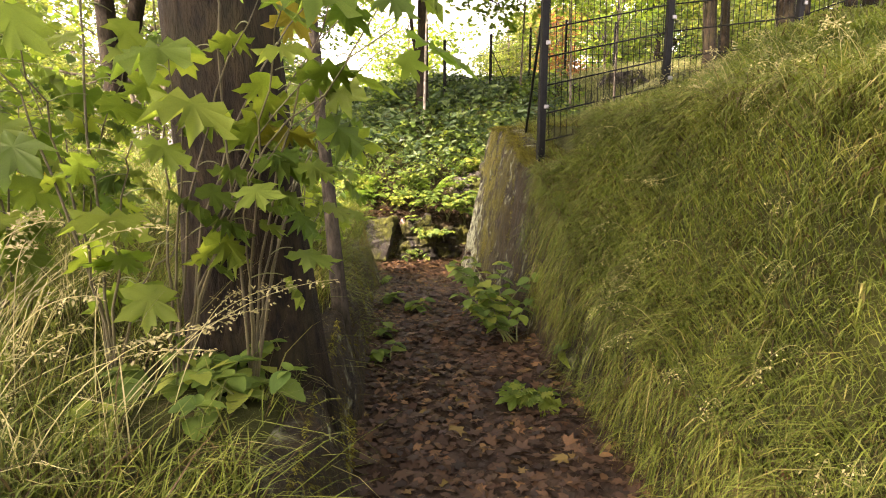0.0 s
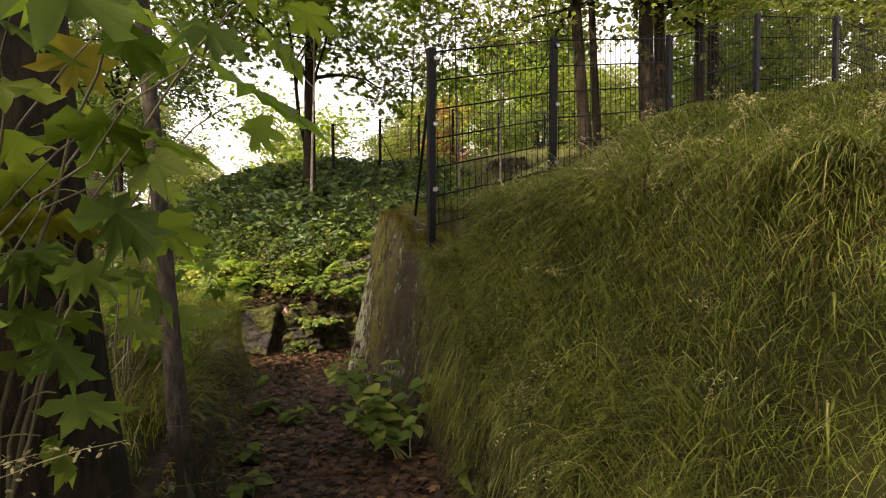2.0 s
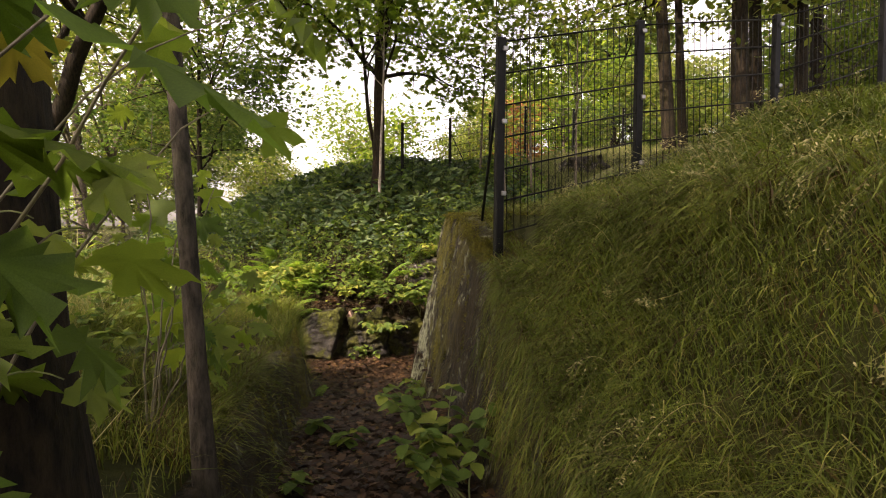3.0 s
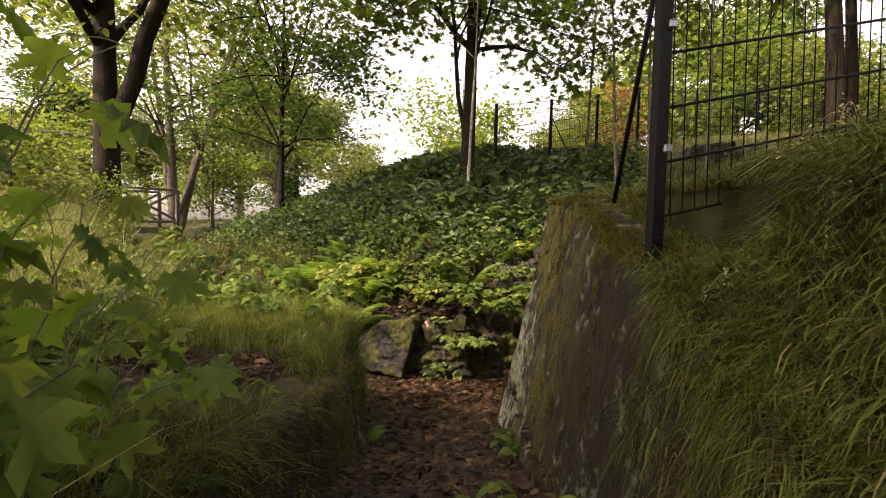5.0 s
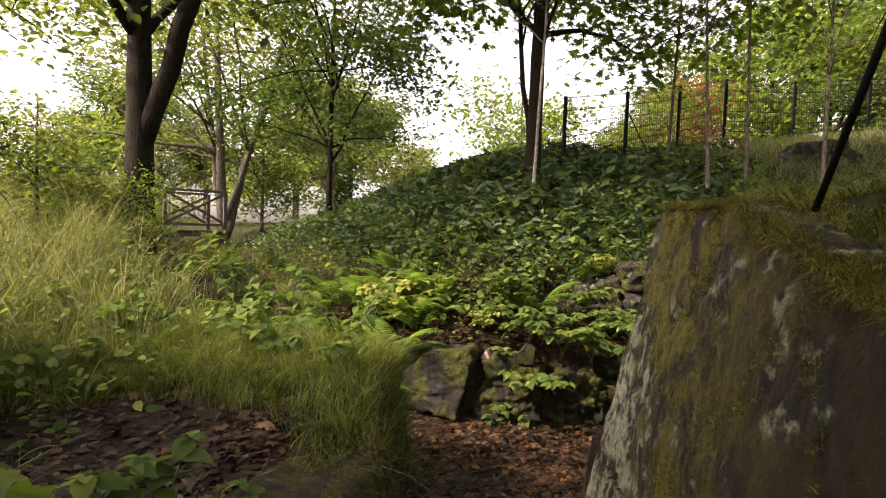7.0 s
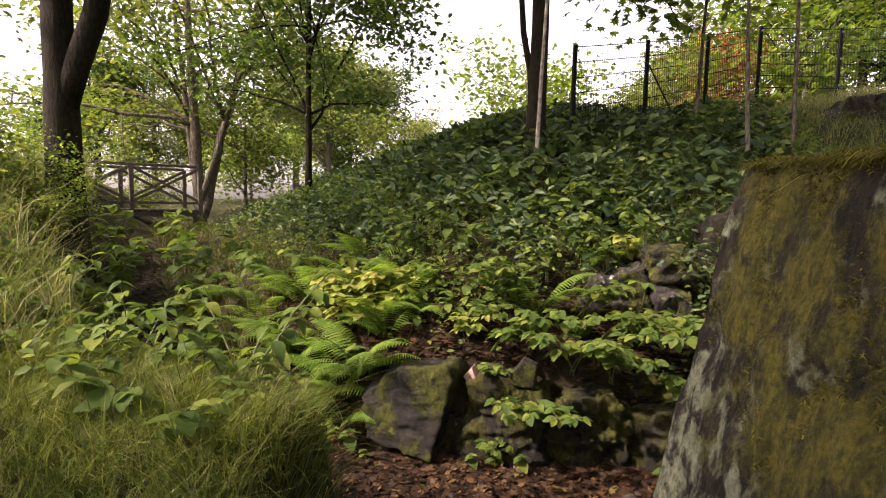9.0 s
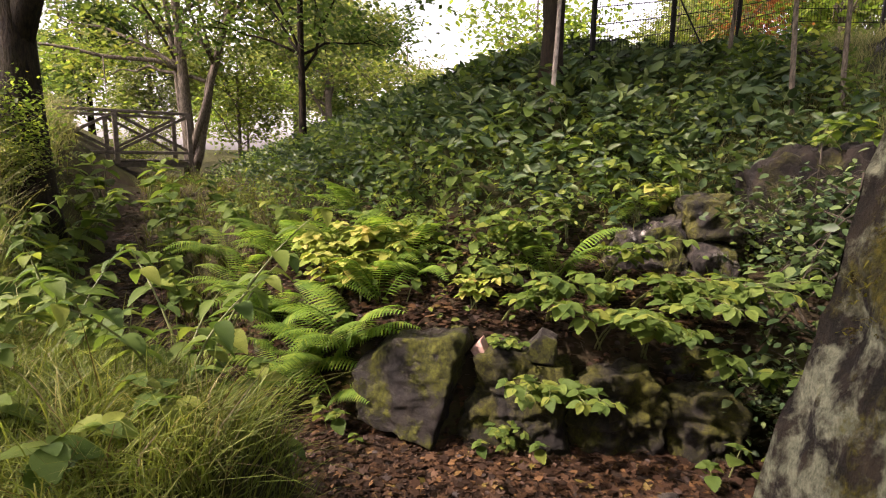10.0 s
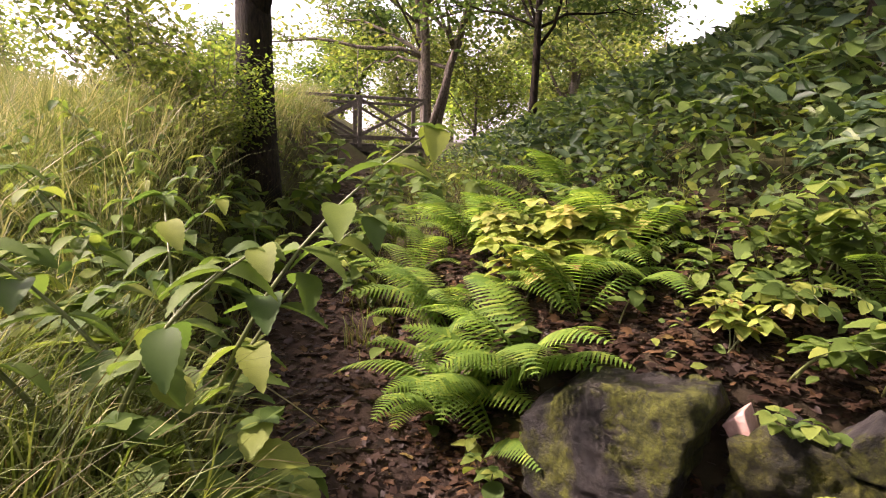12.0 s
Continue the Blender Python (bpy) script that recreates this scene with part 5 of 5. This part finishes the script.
for src_, spots in ((g1, [(-0.56, 9.0, 0.8), (-0.42, 8.92, 0.7), (0.22, 9.25, 1.0), (-0.15, 8.95, 0.9), (0.62, 9.35, 0.9), (-0.3, 9.45, 1.1), (0.05, 9.5, 1.0), (-0.8, 9.3, 0.8), (-0.6, 8.75, 0.5)]), (g2, [(0.28, 9.1, 1.0), (0.48, 9.25, 0.95), (-0.22, 8.9, 0.8), (0.75, 9.2, 0.9)])):
    for x, y, sc in spots:
        copy_thing(src_, pose(x, y, float(height(x, y)) + pr.uniform(-0.02, 0.1), pr.uniform(-5, 30), pr.uniform(-20, 20), pr.uniform(-55, 55)) @ Matrix.Scale(sc, 4))
for x, y, z_, sc in [(0.1, 9.5, 0.22, 0.9), (0.32, 9.55, 0.2, 0.9), (0.6, 9.4, 0.05, 0.85)]:
    copy_thing(g1, pose(x, y, z_, pr.uniform(0, 25), pr.uniform(-15, 15), pr.uniform(-50, 50)) @ Matrix.Scale(sc, 4))
again(g3, [(-1.3, 7.38, 1.1), (-1.7, 7.6, 1.3), (-2.0, 7.75, 1.3), (-1.1, 7.2, 0.9), (-2.4, 7.9, 1.3), (-2.8, 8.1, 1.3), (-3.3, 8.5, 1.6), (-3.6, 8.8, 1.7), (-4.0, 9.2, 1.8), (-4.5, 9.6, 1.8), (-4.9, 10.0, 1.9), (-5.3, 10.5, 2.0), (-5.7, 11.0, 2.0), (-3.7, 9.9, 1.6), (-4.2, 10.5, 1.7), (-4.7, 11.1, 1.9), (-5.3, 11.8, 2.0), (-6.0, 12.4, 2.1), (-6.4, 11.9, 2.0), (-6.9, 13.3, 2.2), (-3.3, 9.6, 1.3), (-7.4, 12.9, 2.2), (-0.57, 9.45, 1.0), (-1.12, 9.6, 0.9), (-0.45, 9.6, 1.0), (-0.81, 9.2, 0.8), (-0.2, 9.9, 1.1), (-1.0, 10.1, 1.2), (-0.6, 10.6, 1.3), (-2.6, 10.2, 1.2), (-3.1, 10.3, 1.3), (-3.4, 10.6, 1.3), (0.1, 10.5, 1.1), (-1.6, 10.3, 1.2), (-2.5, 11.3, 1.4), (-1.2, 10.8, 1.3), (-0.65, 11.1, 1.4), (-4.2, 11.5, 1.5), (-1.9, 10.9, 1.3), (-0.9, 11.2, 1.4), (-0.3, 11.4, 1.4), (-2.2, 10.7, 1.3), (0.3, 11.0, 1.3), (0.7, 10.8, 1.2), (-1.3, 10.5, 1.2), (-0.1, 10.8, 1.2), (0.95, 8.85, 0.7)], pr)
for x, y, z_, sc in [(0.6, 10.1, 0.98, 1.0), (0.3, 10.05, 0.8, 0.9), (1.5, 10.3, 1.25, 1.0), (1.9, 10.4, 1.25, 1.1)]:
    copy_thing(g3, pose(x, y, z_, 0, 0, pr.uniform(0, 360)) @ Matrix.Scale(sc, 4))
sd = herb("seedling", "bright green seedling at the foot of the bank", -1.5, 8.62, 0.2, 0.1, 2, BRIGHT, 631, 1, 0.3)
for x, y, sc in [(-2.6, 9.1, 0.6), (-2.2, 9.0, 0.5), (-1.75, 8.78, 0.45), (-2.9, 9.4, 0.6), (-3.2, 9.7, 0.7), (-1.6, 9.05, 0.7), (-1.2, 9.1, 0.6), (-1.0, 9.25, 0.5), (-1.57, 8.66, 0.5), (-1.3, 8.5, 0.3), (-0.62, 8.6, 0.4), (-0.3, 8.62, 0.45), (-0.46, 8.62, 0.4), (0.72, 8.75, 0.6), (0.6, 8.55, 0.5), (0.85, 8.6, 0.6), (-1.95, 8.8, 0.4), (-2.3, 8.9, 0.4)]:
    copy_thing(sd, pose(x, y, float(height(x, y)), pr.uniform(-10, 25), 0, pr.uniform(0, 360)) @ Matrix.Scale(sc * 1.7, 4))


# tall flowering grasses beside the maple
def flowering_grass(x, y, z, tip, seed):
    r = np.random.default_rng(seed)
    st = empty("flowering_grass", x, y, z, "tall dry flowering grass stalk arching over the bank", "grass")
    e = np.array(tip) - np.array([x, y, z])
    sp = bez((0, 0, -0.02), (e[0] * 0.45, e[1] * 0.45, e[2] * 1.05), e, 12)
    obj("stalk", raw_mesh("stalk", *tube(sp, np.linspace(0.0015, 0.0007, 12), 5)), L_STRAW, st)
    n = 46
    k = r.uniform(7.4, 11, n)
    i = k.astype(int)
    p = sp[i] + (k - i)[:, None] * (sp[np.minimum(i + 1, 11)] - sp[i]) + r.normal(0, 0.006, (n, 3)) * (12 - k)[:, None] * 0.6
    v, f = leaves(LONG_V, OVAL_F, p, r.uniform(0.008, 0.016, n), 0.8, r=r, droop=0.3)
    obj("panicle", raw_mesh("panicle", v, f), L_STRAW, st, "pale feathery seed head")
    return st


for k in range(22):
    x, y = pr.uniform(-1.1, -0.5), pr.uniform(1.05, 1.9)
    flowering_grass(x, y, 0.5, (x + pr.uniform(-0.1, 0.62), y + pr.uniform(-0.2, 0.3), 0.5 + pr.uniform(0.12, 0.6)), 700 + k)
for k in range(5):
    x, y = pr.uniform(1.0, 1.6), pr.uniform(2.2, 3.4)
    z = float(height(x, y))
    flowering_grass(x, y, z, (x - pr.uniform(0.1, 0.32), y + pr.uniform(-0.2, 0.1), z + pr.uniform(-0.15, 0.25)), 740 + k)

# sticks and a bare stem
def stick(label, pts, r0, material, name="stick"):
    p = np.array(pts, dtype=float)
    o = p[0].copy()
    ob = obj(name, raw_mesh(name, *tube(bez(*(p - o), 9), np.linspace(r0, r0 * 0.4, 9), 6, 0.08, len(name))), material)
    ob.location = o
    return tagged(ob, label, "stick")


stick("dry bare plant stem arching over the path", [(-1.5, 7.31, 0.58), (-1.48, 7.49, 0.48), (-1.44, 7.73, 0.22)], 0.0028, L_STRAW, "dry_stem")
for k in range(22):
    if k < 12:
        x, y = pr.uniform(-2.2, 0.4), pr.uniform(8.3, 9.6)
    else:
        x, y = pr.uniform(-0.2, 0.5), pr.uniform(2.4, 7.4)
    a, L = pr.uniform(0, 6.3), pr.uniform(0.08, 0.26)
    q = [(x + t * L * math.cos(a), y + t * L * math.sin(a) * 0.6) for t in (0, 0.5, 1)]
    stick("thin dry fallen twig among dead leaves", [(qx, qy, float(height(qx, qy)) + 0.012 + 0.012 * (i == 1)) for i, (qx, qy) in enumerate(q)], pr.uniform(0.0015, 0.004), TWIG)

# close turf on the near bank, its seed heads, and the moss of the walls
fr = np.random.default_rng(515)


def turf(n, x0, x1, y0, y1, keep):
    x, y = fr.uniform(x0, x1, n), fr.uniform(y0, y1, n)
    ok = fr.uniform(0, 1, n) < keep(x, y)
    return np.stack([x[ok], y[ok], height(x[ok], y[ok])], -1)


near = turf(120000, 0.5, 2.6, 0.3, 4.8, lambda x, y: (x > xr(y) + lip_of(y)) * sm(2.7, 2.0, x))
patch = lump(near[:, 0], near[:, 1], 7.0, 4.0)
v, f = blades(near - np.array([0, 0, 0.01]), fr.uniform(0.06, 0.2, len(near)) * (1 + 0.35 * patch), 0.0034 * (1 + 1.5 * sm(2.4, 4.2, near[:, 1])) * fr.uniform(0.6, 1.4, len(near)), np.stack([-0.45 + 0.35 * patch + fr.normal(0, 0.3, len(near)), -0.2 + fr.normal(0, 0.35, len(near))], -1), np.clip(0.95 + fr.normal(0, 0.25, len(near)), 0.2, 1.6), fr)
tagged(obj("bank_turf", raw_mesh("bank_turf", v, f), L_GREEN), "close fine green turf on the near bank", "grass", kind="stuff")

heads = np.concatenate([turf(120, 1.0, 2.2, 0.9, 4.4, lambda x, y: 1.0 * (x > xr(y) + 0.06)), turf(50, -1.5, -0.75, 1.1, 2.0, lambda x, y: 1.0 * (x < xl(y) - 0.05))])
b = Build()
for p in heads:
    side = -1.0 if p[0] > 0 else 1.0
    L = fr.uniform(0.18, 0.42)
    e = p + np.array([side * L * fr.uniform(0.3, 0.9), -L * fr.uniform(-0.1, 0.6), L * fr.uniform(-0.15, 0.55)])
    sp = bez(p - np.array([0, 0, 0.02]), p + (e - p) * np.array([0.35, 0.35, 0]) + np.array([0, 0, L * 0.75]), e, 10)
    b.add(*tube(sp, np.linspace(0.0011, 0.0005, 10), 3))
    n = 34
    k = fr.uniform(5.4, 9, n)
    i = k.astype(int)
    q = sp[i] + (k - i)[:, None] * (sp[np.minimum(i + 1, 9)] - sp[i]) + fr.normal(0, 0.0075, (n, 3)) * (10.5 - k)[:, None] * 0.55 - np.array([0, 0, 0.01])
    b.add(*leaves(LONG_V, OVAL_F, q, fr.uniform(0.006, 0.013, n), 0.9, r=fr, droop=0.3))
tagged(obj("grass_seed_heads", b.mesh("grass_seed_heads"), L_STRAW), "pale drooping seed heads of the bank grass", "grass", kind="stuff")

n = 48000
my, mt = fr.uniform(1.0, 7.1, n), fr.uniform(0, 1, n)
mz = wall_right_top(my) * (1 - mt ** 1.5)
ok = lump(my * 2.3, mz * 2.3, 2.0, 3.0) + 0.5 * lump(my * 7, mz * 7, 1.0, 2.0) > -0.1 + 1.5 * sm(6.05, 6.85, my - 0.75 * mz) + 0.45 * sm(6.0, 5.2, my)
my, mz = my[ok], mz[ok]
n = len(my)
face = np.stack([xr(my) + 0.215 * mz + 0.01, my, mz], -1)
v, f = blades(face, fr.uniform(0.008, 0.026, n), 0.006, np.stack([-fr.uniform(0.3, 1.0, n), fr.normal(0, 0.8, n)], -1), fr.uniform(0.3, 1.7, n), fr)
tagged(obj("wall_moss", raw_mesh("wall_moss", v, f), L_MOSS), "brown-green shaggy moss on the wall's face", "moss", kind="stuff")
n = 30000
my, mt = fr.uniform(4.9, 7.12, n), fr.uniform(0, 1, n) ** 1.3
top = np.stack([xr(my) + 0.215 * wall_right_top(my) - 0.015 + 0.5 * mt, my, wall_right_top(my) - 0.012], -1)
top[:, 2] = np.maximum(top[:, 2], height(top[:, 0], top[:, 1]) - 0.01)
v, f = blades(top, fr.uniform(0.012, 0.04, n) * (1.2 + 0.6 * lump(top[:, 0] * 3, my * 3, 2.0, 6.0)), 0.004, np.stack([np.where(mt < 0.08, -0.5, 0.0) + fr.normal(0, 0.6, n), fr.normal(0, 0.6, n)], -1), np.where(mt < 0.08, 1.3, 0.4) * fr.uniform(0.6, 1.3, n), fr)
tagged(obj("wall_moss", raw_mesh("wall_moss", v, f), L_MOSS), "yellow-green moss cushion on the wall's top", "moss", kind="stuff")

n = 16000
my, mz = fr.uniform(0.9, 6.1, n), fr.uniform(-0.05, 0.42, n)
ok = lump(my * 2.1, mz * 2.6, 2.0, 5.0) + 0.5 * lump(my * 6, mz * 6, 1.0, 1.0) > -0.25
my, mz = my[ok], mz[ok]
n = len(my)
v, f = blades(np.stack([xl(my) - 0.22 * mz - 0.012, my, mz], -1), fr.uniform(0.008, 0.028, n), 0.006, np.stack([fr.uniform(0.4, 1.0, n), fr.normal(0, 0.5, n)], -1), fr.uniform(0.7, 1.9, n), fr)
tagged(obj("wall_moss", raw_mesh("wall_moss", v, f), L_MOSS), "yellow-green moss on the face of the low wall", "moss", kind="stuff")

# repeats of a kind belong together
kinds = {}
for o in scene.objects:
    if o.parent is None and "category" in o and o.get("kind", "") == "":
        kinds.setdefault(o.name.split(".")[0], []).append(o)
for kind_name, members in kinds.items():
    if len(members) > 1:
        for o in members:
            o["group"] = kind_name.replace("_", " ") + " group"
